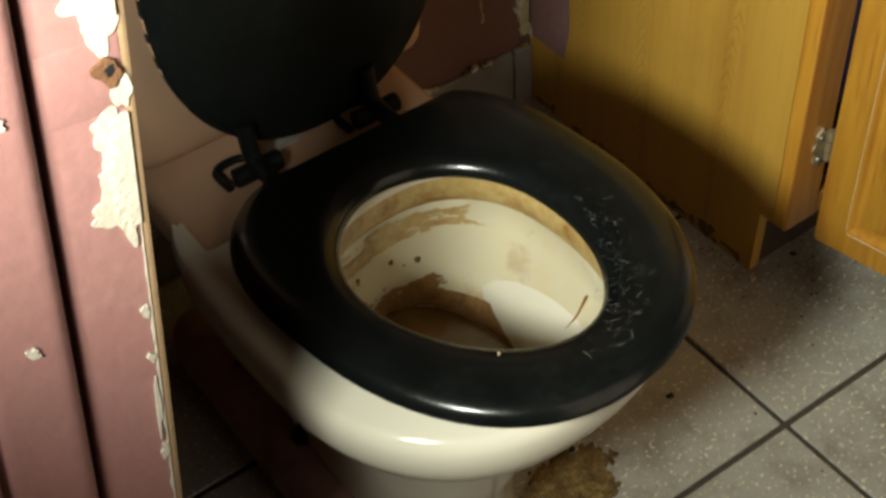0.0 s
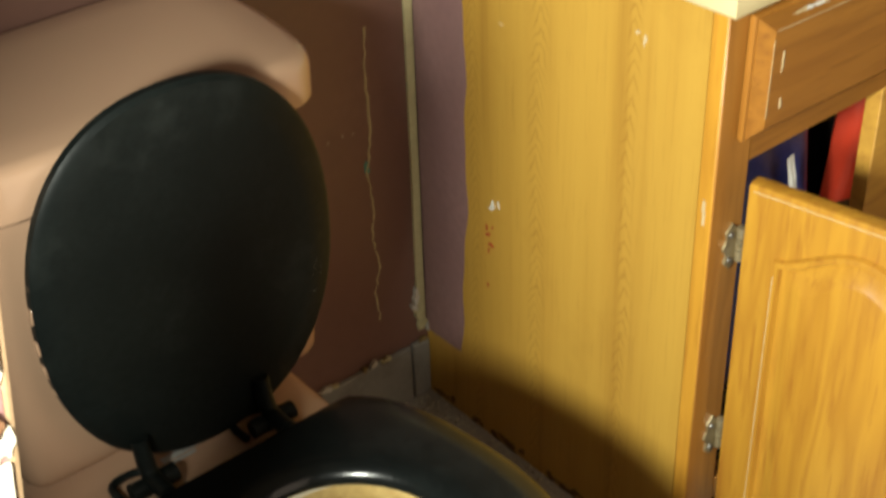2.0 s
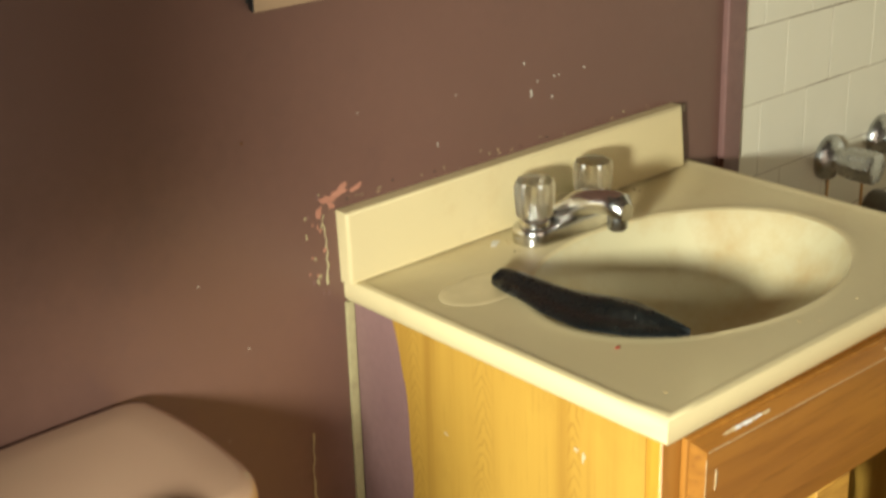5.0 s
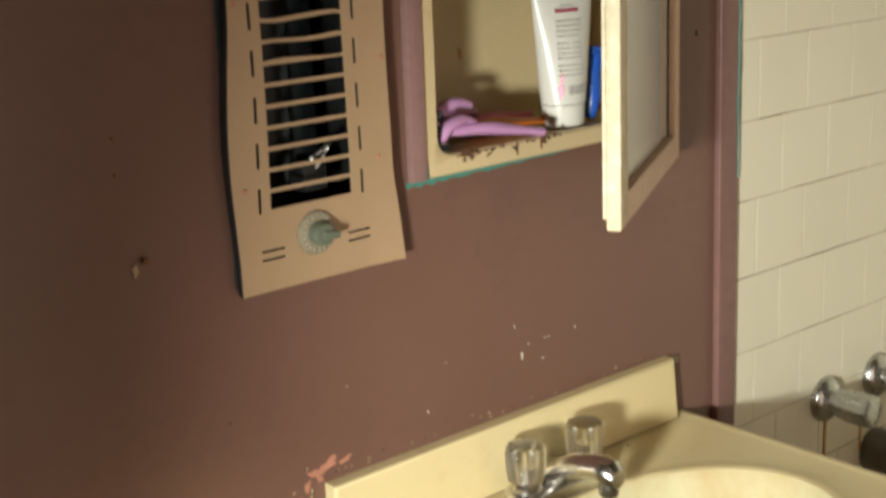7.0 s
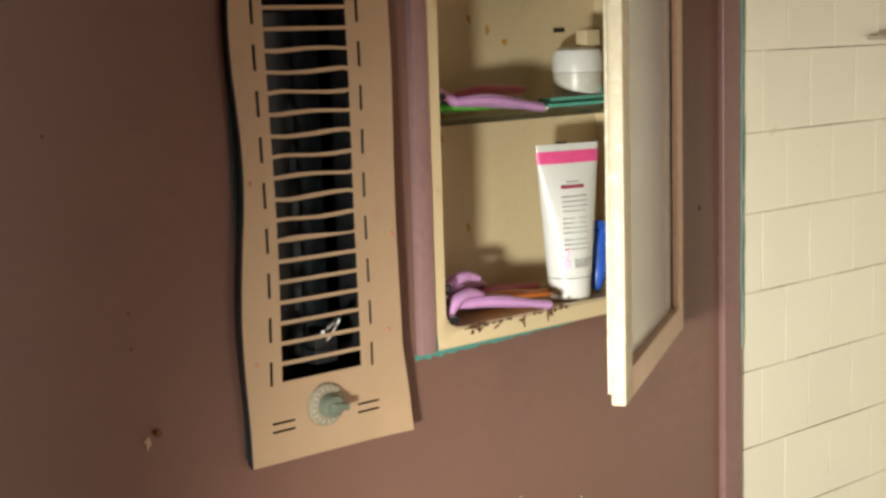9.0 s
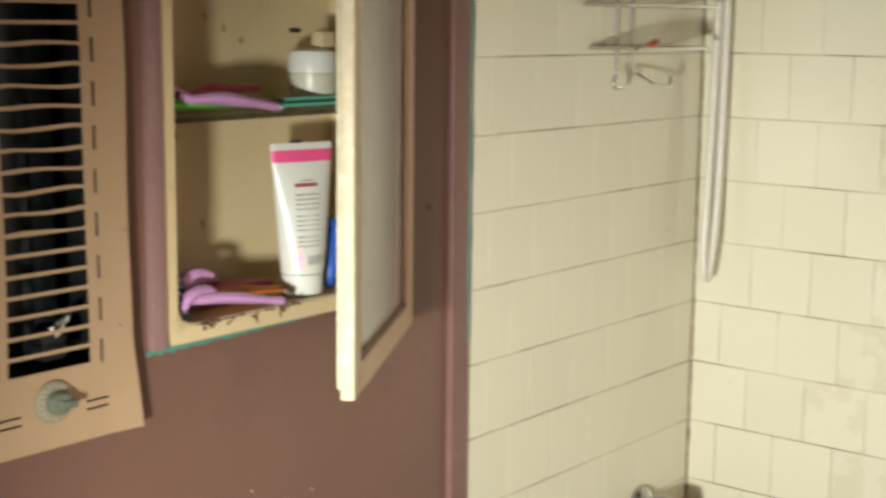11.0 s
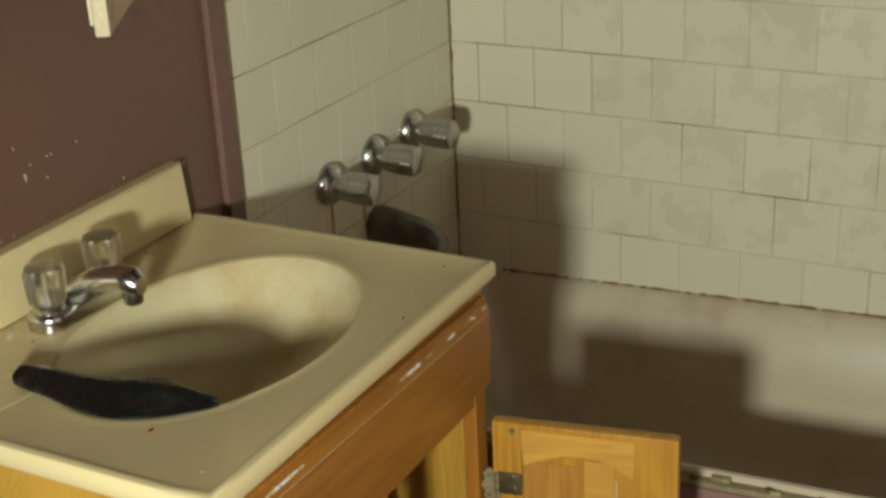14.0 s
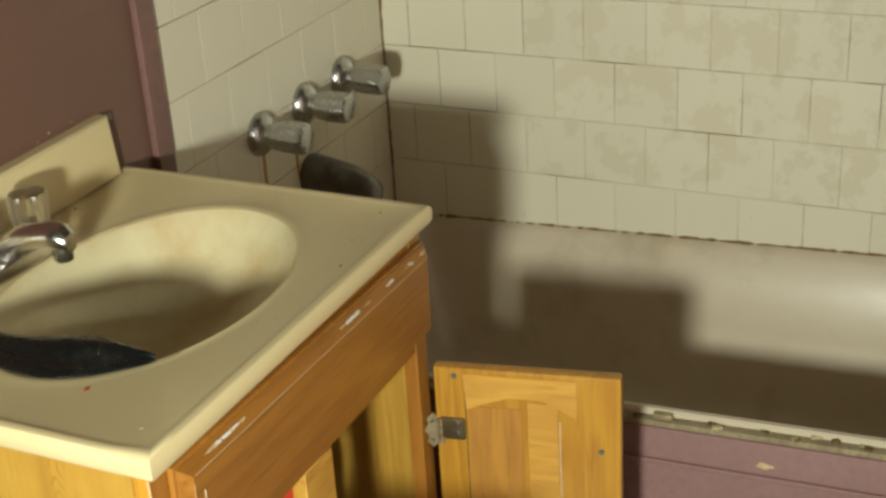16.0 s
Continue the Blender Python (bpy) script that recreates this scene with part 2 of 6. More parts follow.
M_SPOUT = surface("blackened_chrome", (0.2, 0.19, 0.17), (0.13, 0.115, 0.1), 0.36, 0.85, scale=30, fine=220, relief=0.15, stain=(0.09, 0.065, 0.045), stain_scale=22, stain_from=0.5)
M_HINGE = surface("tarnished_hinge", (0.46, 0.37, 0.22), (0.24, 0.18, 0.09), 0.35, 0.6, scale=60, fine=300, relief=0.2, stain=(0.5, 0.45, 0.35), stain_scale=70)
M_HEATER = surface("beige_enamel_steel", (0.37, 0.25, 0.15), (0.345, 0.228, 0.135), 0.38, scale=8, fine=120, relief=0.06, stain=(0.34, 0.2, 0.13), stain_scale=13, stain_from=0.6, stain_to=0.8, grain=0.920)
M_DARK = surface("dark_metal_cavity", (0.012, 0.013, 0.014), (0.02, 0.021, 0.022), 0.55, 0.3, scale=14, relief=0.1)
# reflector colour is darkened to hold the shade inside the heater
M_FOIL = surface("shaded_reflector", (0.009, 0.012, 0.013), (0.014, 0.017, 0.018), 0.4, 0.6, scale=30, fine=100, relief=0.08)
M_CABINET = surface("yellowed_enamel_steel", (0.57, 0.45, 0.265), (0.54, 0.42, 0.245), 0.35, scale=8, fine=90, relief=0.04, stain=(0.45, 0.34, 0.16), stain_scale=14, stain_from=0.62, grain=0.930)
M_DARKRUST = surface("dark_rust", (0.05, 0.022, 0.01), (0.10, 0.045, 0.015), 0.9, scale=80, fine=300, relief=0.5)
M_TARNISH = surface("tarnished_plate", (0.20, 0.15, 0.08), (0.11, 0.08, 0.045), 0.35, 0.75, scale=70, fine=300, relief=0.25, stain=(0.36, 0.30, 0.18), stain_scale=80, stain_from=0.56)
M_RUST = surface("rust", (0.12, 0.05, 0.02), (0.2, 0.09, 0.03), 0.9, scale=80, fine=300, relief=0.5)
M_CREAMWOOD = surface("flaking_cream_paint", (0.62, 0.53, 0.355), (0.56, 0.47, 0.30), 0.5, scale=30, fine=120, relief=0.5, stain=(0.72, 0.66, 0.5), stain_scale=70, stain_from=0.5)
M_FRAMEPINK = surface("beige_frame_paint", (0.7, 0.5, 0.35), (0.65, 0.46, 0.32), 0.42, scale=14, fine=120, relief=0.15)
M_WHITE = surface("white_plastic", (0.66, 0.64, 0.59), (0.63, 0.61, 0.56), 0.3, scale=20, relief=0.0, grain=0.970)
M_HOSE = surface("milky_hose_plastic", (0.68, 0.64, 0.55), (0.62, 0.58, 0.5), 0.3, scale=20, relief=0.03)
M_HOT = surface("hot_pink_band", (0.85, 0.1, 0.28), (0.8, 0.09, 0.26), 0.35, scale=20, relief=0.0)
M_LILAC = surface("lilac_plastic", (0.52, 0.27, 0.5), (0.48, 0.24, 0.46), 0.35, scale=20, relief=0.0)
M_ROSE = surface("rose_plastic", (0.62, 0.12, 0.22), (0.55, 0.1, 0.2), 0.35, scale=20, relief=0.0)
M_GREEN = surface("bright_green_plastic", (0.1, 0.5, 0.06), (0.09, 0.45, 0.05), 0.35, scale=20, relief=0.0)
M_AQUA = surface("aqua_plastic", (0.12, 0.42, 0.32), (0.11, 0.39, 0.3), 0.35, scale=20, relief=0.0)
M_BLUE = surface("blue_plastic", (0.02, 0.1, 0.5), (0.02, 0.08, 0.42), 0.25, scale=20, relief=0.0)
M_ORANGE = surface("orange_plastic", (0.7, 0.2, 0.03), (0.62, 0.17, 0.03), 0.35, scale=20, relief=0.0)
M_RED = surface("red_packaging", (0.62, 0.05, 0.02), (0.5, 0.04, 0.015), 0.35, scale=10, relief=0.05)
M_NAVY = surface("navy_packaging", (0.03, 0.05, 0.24), (0.05, 0.06, 0.3), 0.3, scale=16, relief=0.3)
M_INK = surface("grey_print", (0.42, 0.41, 0.38), (0.36, 0.35, 0.33), 0.5, scale=20, relief=0.0)
M_MAROON = surface("maroon_print", (0.35, 0.04, 0.08), (0.3, 0.03, 0.07), 0.5, scale=20, relief=0.0)
M_CAULK = surface("yellowed_caulk_strip", (0.44, 0.38, 0.20), (0.4, 0.34, 0.18), 0.6, scale=30, fine=160, relief=0.25, stain=(0.3, 0.24, 0.13), stain_scale=30)
M_TERRA = surface("raw_patch", (0.45, 0.2, 0.13), (0.4, 0.17, 0.11), 0.8, scale=40, relief=0.4)
M_BLOOD = surface("red_smear", (0.35, 0.02, 0.012), (0.28, 0.02, 0.012), 0.5, scale=40, relief=0.1)
M_MOLD = surface("brown_grime", (0.10, 0.06, 0.02), (0.17, 0.11, 0.03), 0.9, scale=90, fine=300, relief=0.6, stain=(0.25, 0.17, 0.05), stain_scale=60, stain_from=0.5)
M_RUSTRUN = surface("ochre_rust_run", (0.5, 0.26, 0.04), (0.45, 0.22, 0.035), 0.5, scale=40, relief=0.0)
M_SIDEGRIME = surface("brown_water_stain", (0.16, 0.085, 0.02), (0.1, 0.055, 0.015), 0.7, scale=40, fine=200, relief=0.2)
M_GRIME = surface("dark_floor_dirt", (0.06, 0.042, 0.022), (0.10, 0.07, 0.035), 0.95, scale=60, fine=300, relief=0.4)
M_ACRYLIC = glassy("cloudy_clear_acrylic", (0.97, 0.95, 0.9), 0.28, 1.35)
M_DIALGLASS = surface("worn_dial", (0.28, 0.24, 0.165), (0.21, 0.185, 0.125), 0.25, scale=60, fine=300, relief=0.05)
M_KNOB = surface("green_grey_knob", (0.13, 0.15, 0.11), (0.1, 0.115, 0.085), 0.35, scale=60, relief=0.05)
# clouded glass; its grey base also stands in for reflected tile
M_MIRROR = surface("clouded_mirror_reflection", (0.66, 0.64, 0.6), (0.58, 0.56, 0.53), 0.22, 0.65, scale=14, fine=200, relief=0.0)
M_WINDOWDARK = glassy("window_glass", (0.8, 0.85, 0.85), 0.02)


# ---------------------------------------------------------------- mesh helpers
def finish(bm, name, material, smooth=True):
    bmesh.ops.recalc_face_normals(bm, faces=bm.faces)
    me = bpy.data.meshes.new(name)
    bm.to_mesh(me)
    bm.free()
    mats = material if isinstance(material, (list, tuple)) else [material]
    for m in mats:
        me.materials.append(m)
    if smooth:
        me.shade_smooth()
        me.set_sharp_from_angle(angle=radians(38))
    return me


def part(name, bm, material, parent, label="", at=None):
    ob = new(name, finish(bm, name, material))
    if at is not None:
        ob.matrix_basis = at
    ob.parent = parent
    if label:
        ob["label"] = label
    return ob


def solo(name, bm, material, label, category, group="", kind="", at=None):
    ob = new(name, finish(bm, name, material))
    if at is not None:
        ob.matrix_basis = at
    return tagged(ob, label, category, group, kind)


def thing(name, at, label, category, group="", kind=""):
    ob = new(name)
    ob.matrix_basis = at if isinstance(at, Matrix) else Matrix.Translation(at)
    return tagged(ob, label, category, group, kind)


def box(x0, x1, y0, y1, z0, z1, bevel=0.0, segs=2, bm=None):
    bm = bm or bmesh.new()
    made = bmesh.ops.create_cube(bm, size=1.0, matrix=Matrix.Translation(((x0 + x1) / 2, (y0 + y1) / 2, (z0 + z1) / 2)) @ Matrix.Diagonal((x1 - x0, y1 - y0, z1 - z0, 1)))
    if bevel:
        edges = list({e for v in made["verts"] for e in v.link_edges})
        bmesh.ops.bevel(bm, geom=edges, offset=bevel, segments=segs, affect="EDGES", profile=0.6)
    return bm


def lathe(profile, n=32, bm=None, m=None, squash=1.0):
    """Turns (radius, z) rows about z; ends with radius 0 are closed."""
    bm = bm or bmesh.new()
    m = m or Matrix()
    rings = []
    for r, z in profile:
        if r < 1e-6:
            rings.append([bm.verts.new(m @ Vector((0, 0, z)))])
        else:
            rings.append([bm.verts.new(m @ Vector((r * math.cos(a), r * squash * math.sin(a), z))) for a in (2 * math.pi * i / n for i in range(n))])
    bridge(bm, rings)
    return bm


def thicken(bm, depth):
    bm.normal_update()
    bmesh.ops.solidify(bm, geom=bm.faces[:], thickness=depth)


def bridge(bm, rings, closed=True):
    for a, b in zip(rings, rings[1:]):
        n = max(len(a), len(b))
        for i in range(n if closed else n - 1):
            j = (i + 1) % n
            if len(a) == 1:
                bm.faces.new((a[0], b[i], b[j]))
            elif len(b) == 1:
                bm.faces.new((a[i], b[0], a[j]))
            else:
                bm.faces.new((a[i], b[i], b[j], a[j]))


def tube(points, radius, n=10, bm=None, taper=None, flat=1.0):
    """A round bar along points; taper gives a factor for each point."""
    bm = bm or bmesh.new()
    pts = [Vector(p) for p in points]
    rings = []
    up = Vector((0.13, 0.21, 0.97)).normalized()
    for i, p in enumerate(pts):
        d = (pts[min(i + 1, len(pts) - 1)] - pts[max(i - 1, 0)]).normalized()
        side = d.cross(up).normalized()
        over = side.cross(d).normalized()
        r = radius * (taper[i] if taper else 1)
        rings.append([bm.verts.new(p + side * r * math.cos(a) + over * r * flat * math.sin(a)) for a in (2 * math.pi * k / n for k in range(n))])
    bridge(bm, rings)
    bm.faces.new(rings[0])
    bm.faces.new(rings[-1])
    return bm


def curve(points, steps=8):
    """Smooth points through the given ones."""
    pts = [Vector(p) for p in points]
    out = []
    for i in range(len(pts) - 1):
        a, b, c, d = pts[max(i - 1, 0)], pts[i], pts[i + 1], pts[min(i + 2, len(pts) - 1)]
        for k in range(steps):
            t = k / steps
            out.append(0.5 * ((2 * b) + (c - a) * t + (2 * a - 5 * b + 4 * c - d) * t * t + (3 * b - a - 3 * c + d) * t ** 3))
    return out + [pts[-1]]


def prism(outline, y0, y1, bevel=0.0, bm=None, segs=2):
    """An outline in x, z drawn out along y."""
    bm = bm or bmesh.new()
    front = [bm.verts.new((x, y0, z)) for x, z in outline]
    back = [bm.verts.new((x, y1, z)) for x, z in outline]
    f = bm.faces.new(front)
    bm.faces.new(back[::-1])
    bridge(bm, [front, back])
    if bevel:
        bmesh.ops.bevel(bm, geom=list(f.edges), offset=bevel, segments=segs, affect="EDGES", profile=0.6)
    return bm


def blob(outline_r, depth, seed, n=22, rough=0.35):
    """A thin flat fleck of uneven outline in x, z, proud of the wall towards -y."""
    rnd = random.Random(seed)
    rx, rz = outline_r
    pts = []
    waves = [(m, rnd.uniform(0, 6.28), rough * rnd.uniform(0.5, 1.0) / m ** 0.55) for m in (2, 3, 4, 6)]
    for i in range(n):
        a = 2 * math.pi * i / n
        k = max(0.25, 1 + sum(h * math.sin(m * a + p) for m, p, h in waves))
        pts.append((rx * k * math.cos(a), rz * k * math.sin(a)))
    return prism(pts, -depth - 0.0004 * rnd.random(), 0.0)


# ---------------------------------------------------------------- room shell
ROW = 0.113
TILE_X0, TUB_X, TUB_RIM = 0.7045, 1.387, 0.337
ROOM_L, ROOM_N, ROOM_TOP = -1.62, -1.75, 2.35


def shell(name, bm, material, label, category):
    return solo(name, bm, material, label, category, kind="structure")


# the painted back wall, with the opening of the wall cabinet and of the heater left free
bm = bmesh.new()
xs, zs = [ROOM_L, -0.1, 0.07, 0.142, 0.55, TILE_X0 - 0.005], [-0.05, 1.08, 1.143, 1.565, 1.72, ROOM_TOP]
for i in range(5):
    for j in range(5):
        heater_hole = i == 1 and j in (1, 2)
        cabinet_hole = i == 3 and j in (2, 3)
        if not (heater_hole or cabinet_hole):
            box(xs[i], xs[i + 1], 0.0, 0.14, zs[j], zs[j + 1], bm=bm)
bmesh.ops.remove_doubles(bm, verts=bm.verts, dist=0.0001)
wall_back = shell("wall_back", bm, M_WALL, "mauve-brown painted plaster wall, scuffed and flecked", "wall")
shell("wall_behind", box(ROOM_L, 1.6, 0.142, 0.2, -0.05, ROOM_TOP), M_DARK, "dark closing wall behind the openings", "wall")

# tiled wall at the tub's tap end, and the long tiled wall: a mortar bed with tiles on it
tile_end = shell("wall_tiled_end", box(TILE_X0 - 0.005, TUB_X + 0.1, -0.0026, 0.14, -0.05, ROOM_TOP), M_GROUT, "cream square tiles in running bond over tub taps", "wall")
bm = bmesh.new()
WIN_Y0, WIN_Y1, WIN_Z0, WIN_Z1 = -0.43, -1.15, 1.50, 2.1
for y0, y1, z0, z1 in ((-0.0018, WIN_Y0, -0.05, ROOM_TOP), (WIN_Y0, WIN_Y1, -0.05, WIN_Z0), (WIN_Y0, WIN_Y1, WIN_Z1, ROOM_TOP), (WIN_Y1, ROOM_N, -0.05, ROOM_TOP)):
    box(TUB_X - 0.0026, TUB_X + 0.14, y1, y0, z0, z1, bm=bm)
tile_side = shell("wall_tiled_side", bm, M_GROUT, "cream square tiles in running bond along the tub", "wall")

shell("wall_left", box(ROOM_L - 0.1, ROOM_L, ROOM_N, 0.14, -0.05, ROOM_TOP), M_WALL, "mauve-brown painted wall", "wall")
# unseen panel, added to keep lamp light off the back wall's left part
shell("wall_left_return", box(ROOM_L, -0.75, -0.58, -0.55, 0.98, ROOM_TOP - 0.002), M_WALL, "unseen mauve-brown panel added to block lamp light", "wall")
# unseen wall; its opening is added only to let the world's fill light in
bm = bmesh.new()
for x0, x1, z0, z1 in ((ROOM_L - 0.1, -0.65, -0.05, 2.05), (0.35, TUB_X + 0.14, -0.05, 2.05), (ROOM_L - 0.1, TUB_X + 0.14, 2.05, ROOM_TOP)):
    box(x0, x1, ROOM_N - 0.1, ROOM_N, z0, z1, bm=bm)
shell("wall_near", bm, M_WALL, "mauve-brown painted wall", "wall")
shell("ceiling", box(ROOM_L - 0.1, TUB_X + 0.2, ROOM_N - 0.1, 0.2, ROOM_TOP, ROOM_TOP + 0.1), M_CEIL, "plain dull off-white ceiling", "ceiling")
floor = shell("floor", box(ROOM_L - 0.1, TUB_X + 0.2, ROOM_N - 0.1, 0.2, -0.1, -0.004), M_FLOORGROUT, "speckled grey tiles with dark dirty joints", "floor")

# trim strip between paint and tile, with old teal paint along its edge
bm = prism([(0.666, -0.05), (0.7035, -0.05), (0.7005, ROOM_TOP), (0.655, ROOM_TOP)], -0.0105, -0.0005, 0.004, segs=3)
shell("trim_strip", bm, M_TRIM, "mauve painted wooden strip at the tile edge", "trim")
bm = bmesh.new()
rnd = random.Random(3)
left, right = [], []
n = 70
for i in range(n + 1):
    z = 1.055 + (ROOM_TOP - 1.06) * i / n
    k = min(1, i / 5)
    left.append(bm.verts.new((0.6995 - k * rnd.uniform(0.0, 0.003), -0.0118, z)))
    right.append(bm.verts.new((0.7045 + rnd.uniform(0, 0.003) * k, -0.0085, z)))
for i in range(n):
    bm.faces.new((left[i], right[i], right[i + 1], left[i + 1]))
thicken(bm, 0.0015)
shell("trim_teal_edge", bm, M_TEAL, "ragged line of old teal paint on the trim", "trim")

# ---------------------------------------------------------------- post that stands near the camera
jamb = thing("post", pose(-0.743, -0.64, 0.84, 0, 6.4, 0), "dusty pink moulded post, chipped to bare plaster", "post", kind="structure")
# HI ends the post low, so that lamp light passes over it
LO, HI = -0.83, 0.078
part("casing", box(-0.0475, 0.0, -0.004, 0.03, LO, HI, 0.004, 3), M_JAMB, jamb)
part("casing_bead", box(-0.105, -0.052, -0.014, 0.03, LO, 0.035, 0.012, 5), M_JAMB, jamb)
# widened out of view to the left, added to throw shade on the tank
part("casing_back", box(-0.46, -0.106, -0.020, 0.03, LO, -0.12, 0.008, 4), M_JAMB, jamb)
# dark filler that draws the shade in the groove
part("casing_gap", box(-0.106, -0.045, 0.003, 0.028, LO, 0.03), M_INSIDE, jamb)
for k, (u, w, rx, rz) in enumerate(((-0.021, 0.012, 0.010, 0.010), (-0.022, 0.046, 0.010, 0.024), (-0.017, -0.006, 0.007, 0.010), (-0.021, -0.060, 0.006, 0.009), (-0.018, -0.080, 0.007, 0.016), (-0.018, -0.101, 0.007, 0.013), (-0.024, -0.111, 0.010, 0.006),
                                    (-0.015, -0.122, 0.004, 0.010), (-0.010, -0.041, 0.004, 0.009), (-0.0125, -0.185, 0.002, 0.004), (-0.0125, -0.22, 0.002, 0.003), (-0.0115, -0.30, 0.002, 0.006), (-0.0122, -0.26, 0.0012, 0.02), (-0.0745, -0.1715, 0.003, 0.003), (-0.07, -0.03, 0.003, 0.003))):
    part("paint_chip", blob((rx * 1.15, rz * 1.1), 0.0006 + 0.00007 * k, 20 + k, 56, 0.36), M_PLASTER, jamb, at=pose(u + (0.004 if u > -0.03 else 0), -0.0042 if u > -0.06 else -0.0142, w))
part("screw_hole", blob((0.0062, 0.0078), 0.0022, 61, 26, 0.3), M_RUST, jamb, at=pose(-0.0125, -0.0046, -0.028))
part("screw_hole", blob((0.0026, 0.003), 0.0026, 62, 14, 0.3), M_DARK, jamb, at=pose(-0.0115, -0.0046, -0.027))
part("hinge_mortise", box(-0.046, -0.004, -0.0048, 0.0, -0.052, -0.010, 0.002, 2), M_JAMB, jamb)
def ragged_strip(w0, w1, right, wide, uneven, depth, seed, n=90):
    """A strip of bare plaster with a torn border, along the casing's edge."""
    rnd = random.Random(seed)
    bm = bmesh.new()
    a, b = [], []
    for i in range(n + 1):
        t = i / n
        reach = wide * (0.25 + 0.75 * min(1, 5 * t, 5 * (1 - t))) + uneven * (noise.noise(Vector((t * n * 0.11, seed, 0))) + 0.5 * noise.noise(Vector((t * n * 0.37, seed, 3))))
        w = w0 + (w1 - w0) * t
        a.append(bm.verts.new((right - max(0.0003, reach), -0.0042 - depth, w)))
        b.append(bm.verts.new((right, -0.0042 - depth, w)))
    for i in range(n):
        bm.faces.new((a[i], b[i], b[i + 1], a[i + 1]))
    bmesh.ops.recalc_face_normals(bm, faces=bm.faces)
    thicken(bm, depth)
    part("paint_chip", bm, M_PLASTER, jamb)


ragged_strip(-0.054, -0.123, -0.0048, 0.012, 0.008, 0.0021, 5)
ragged_strip(-0.121, -0.60, -0.0046, 0.0012, 0.0012, 0.0009, 9, 300)
ragged_strip(0.078, 0.0, -0.0048, 0.009, 0.009, 0.0023, 12)
part("bare_edge", box(-0.0045, 0.0006, -0.0046, 0.028, LO, HI, 0.002, 2), M_BARE, jamb, "bare tan wood along the chipped edge")

# ---------------------------------------------------------------- bathtub
tub = thing("bathtub", (0, 0, 0), "built-in cream bathtub, enamel worn and stained", "bathtub")
X0, X1, Y0, Y1 = 0.80, TUB_X - 0.001, -1.56, -0.002


def tub_ring(x0, x1, y0, y1, z, r, n=8):
    out = []
    for cx, cy, a0 in ((x1 - r, y1 - r, 0), (x0 + r, y1 - r, 90), (x0 + r, y0 + r, 180), (x1 - r, y0 + r, 270)):
        for k in range(n + 1):
            a = radians(a0 + 90 * k / n)
            out.append((cx + r * math.cos(a), cy + r * math.sin(a), z))
    return out


def rise(y):
    """How much higher the tub's rim lies away from the taps."""
    return 0.043 * max(0.0, -y - 0.1)


def risen(bm):
    for v in bm.verts:
        v.co.z += rise(v.co.y) * min(1.0, max(0.0, v.co.z / TUB_RIM))
    return bm


bm = bmesh.new()
rows = [tub_ring(X0, X1, Y0, Y1, 0.30, 0.006), tub_ring(X0, X1, Y0, Y1, TUB_RIM - 0.004, 0.006), tub_ring(X0 + 0.004, X1 - 0.002, Y0, Y1 - 0.002, TUB_RIM, 0.01),
        tub_ring(X0 + 0.014, X1 - 0.008, Y0 + 0.05, Y1 - 0.02, TUB_RIM, 0.06), tub_ring(X0 + 0.026, X1 - 0.022, Y0 + 0.07, Y1 - 0.04, TUB_RIM - 0.012, 0.07),
        tub_ring(X0 + 0.06, X1 - 0.045, Y0 + 0.12, Y1 - 0.07, 0.2, 0.1), tub_ring(X0 + 0.085, X1 - 0.07, Y0 + 0.2, Y1 - 0.1, 0.09, 0.12),
        tub_ring(X0 + 0.13, X1 - 0.12, Y0 + 0.27, Y1 - 0.15, 0.05, 0.12)]
rings = [[bm.verts.new(p) for p in r] for r in rows]
bridge(bm, rings)
bm.faces.new(rings[-1])
part("basin", risen(bm), M_TUB, tub)
apron = part("apron", risen(box(0.782, 0.7985, -1.56, -0.1, 0.0, 0.322, 0.003)), M_PINK, tub, "purple-mauve painted board apron, chipped along its top")
part("apron_batten", risen(box(0.776, 0.7815, -1.56, -0.1, 0.268, 0.276, 0.002)), M_PINK, tub)
part("ledge", risen(box(0.784, 0.8085, -1.56, -0.1, 0.3225, 0.331, 0.002)), surface("grimy_ledge", (0.24, 0.19, 0.11), (0.33, 0.27, 0.16), 0.7, scale=30, fine=160, relief=0.3, stain=(0.12, 0.09, 0.05), stain_scale=24, stain_from=0.5), tub, "grimy yellowed ledge strip")
rnd = random.Random(5)
for k in range(16):
    y = -0.62 - 0.5 * rnd.random()
    part("paint_flake", box(-0.004, 0.004, -rnd.uniform(0.004, 0.014), 0.006, 0, rnd.uniform(0.002, 0.005), 0.001, 1), (M_CAULK, M_MOLD, M_MOLD)[k % 3], tub, at=pose(0.789 + rnd.uniform(-0.003, 0.012), y, 0.330 + rise(y), 0, 0, rnd.uniform(-40, 40)))
part("clip", box(-0.005, 0.005, -0.014, 0.014, 0, 0.009, 0.002), M_HINGE, tub, "pale broken bracket on the ledge", at=pose(0.792, -0.72, 0.3305 + rise(-0.72), 0, 0, 8))
part("apron_chip", blob((0.013, 0.004), 0.001, 77), M_WORN, tub, at=pose(0.7818, -0.868, 0.285 + rise(-0.868), 0, 0, -90))

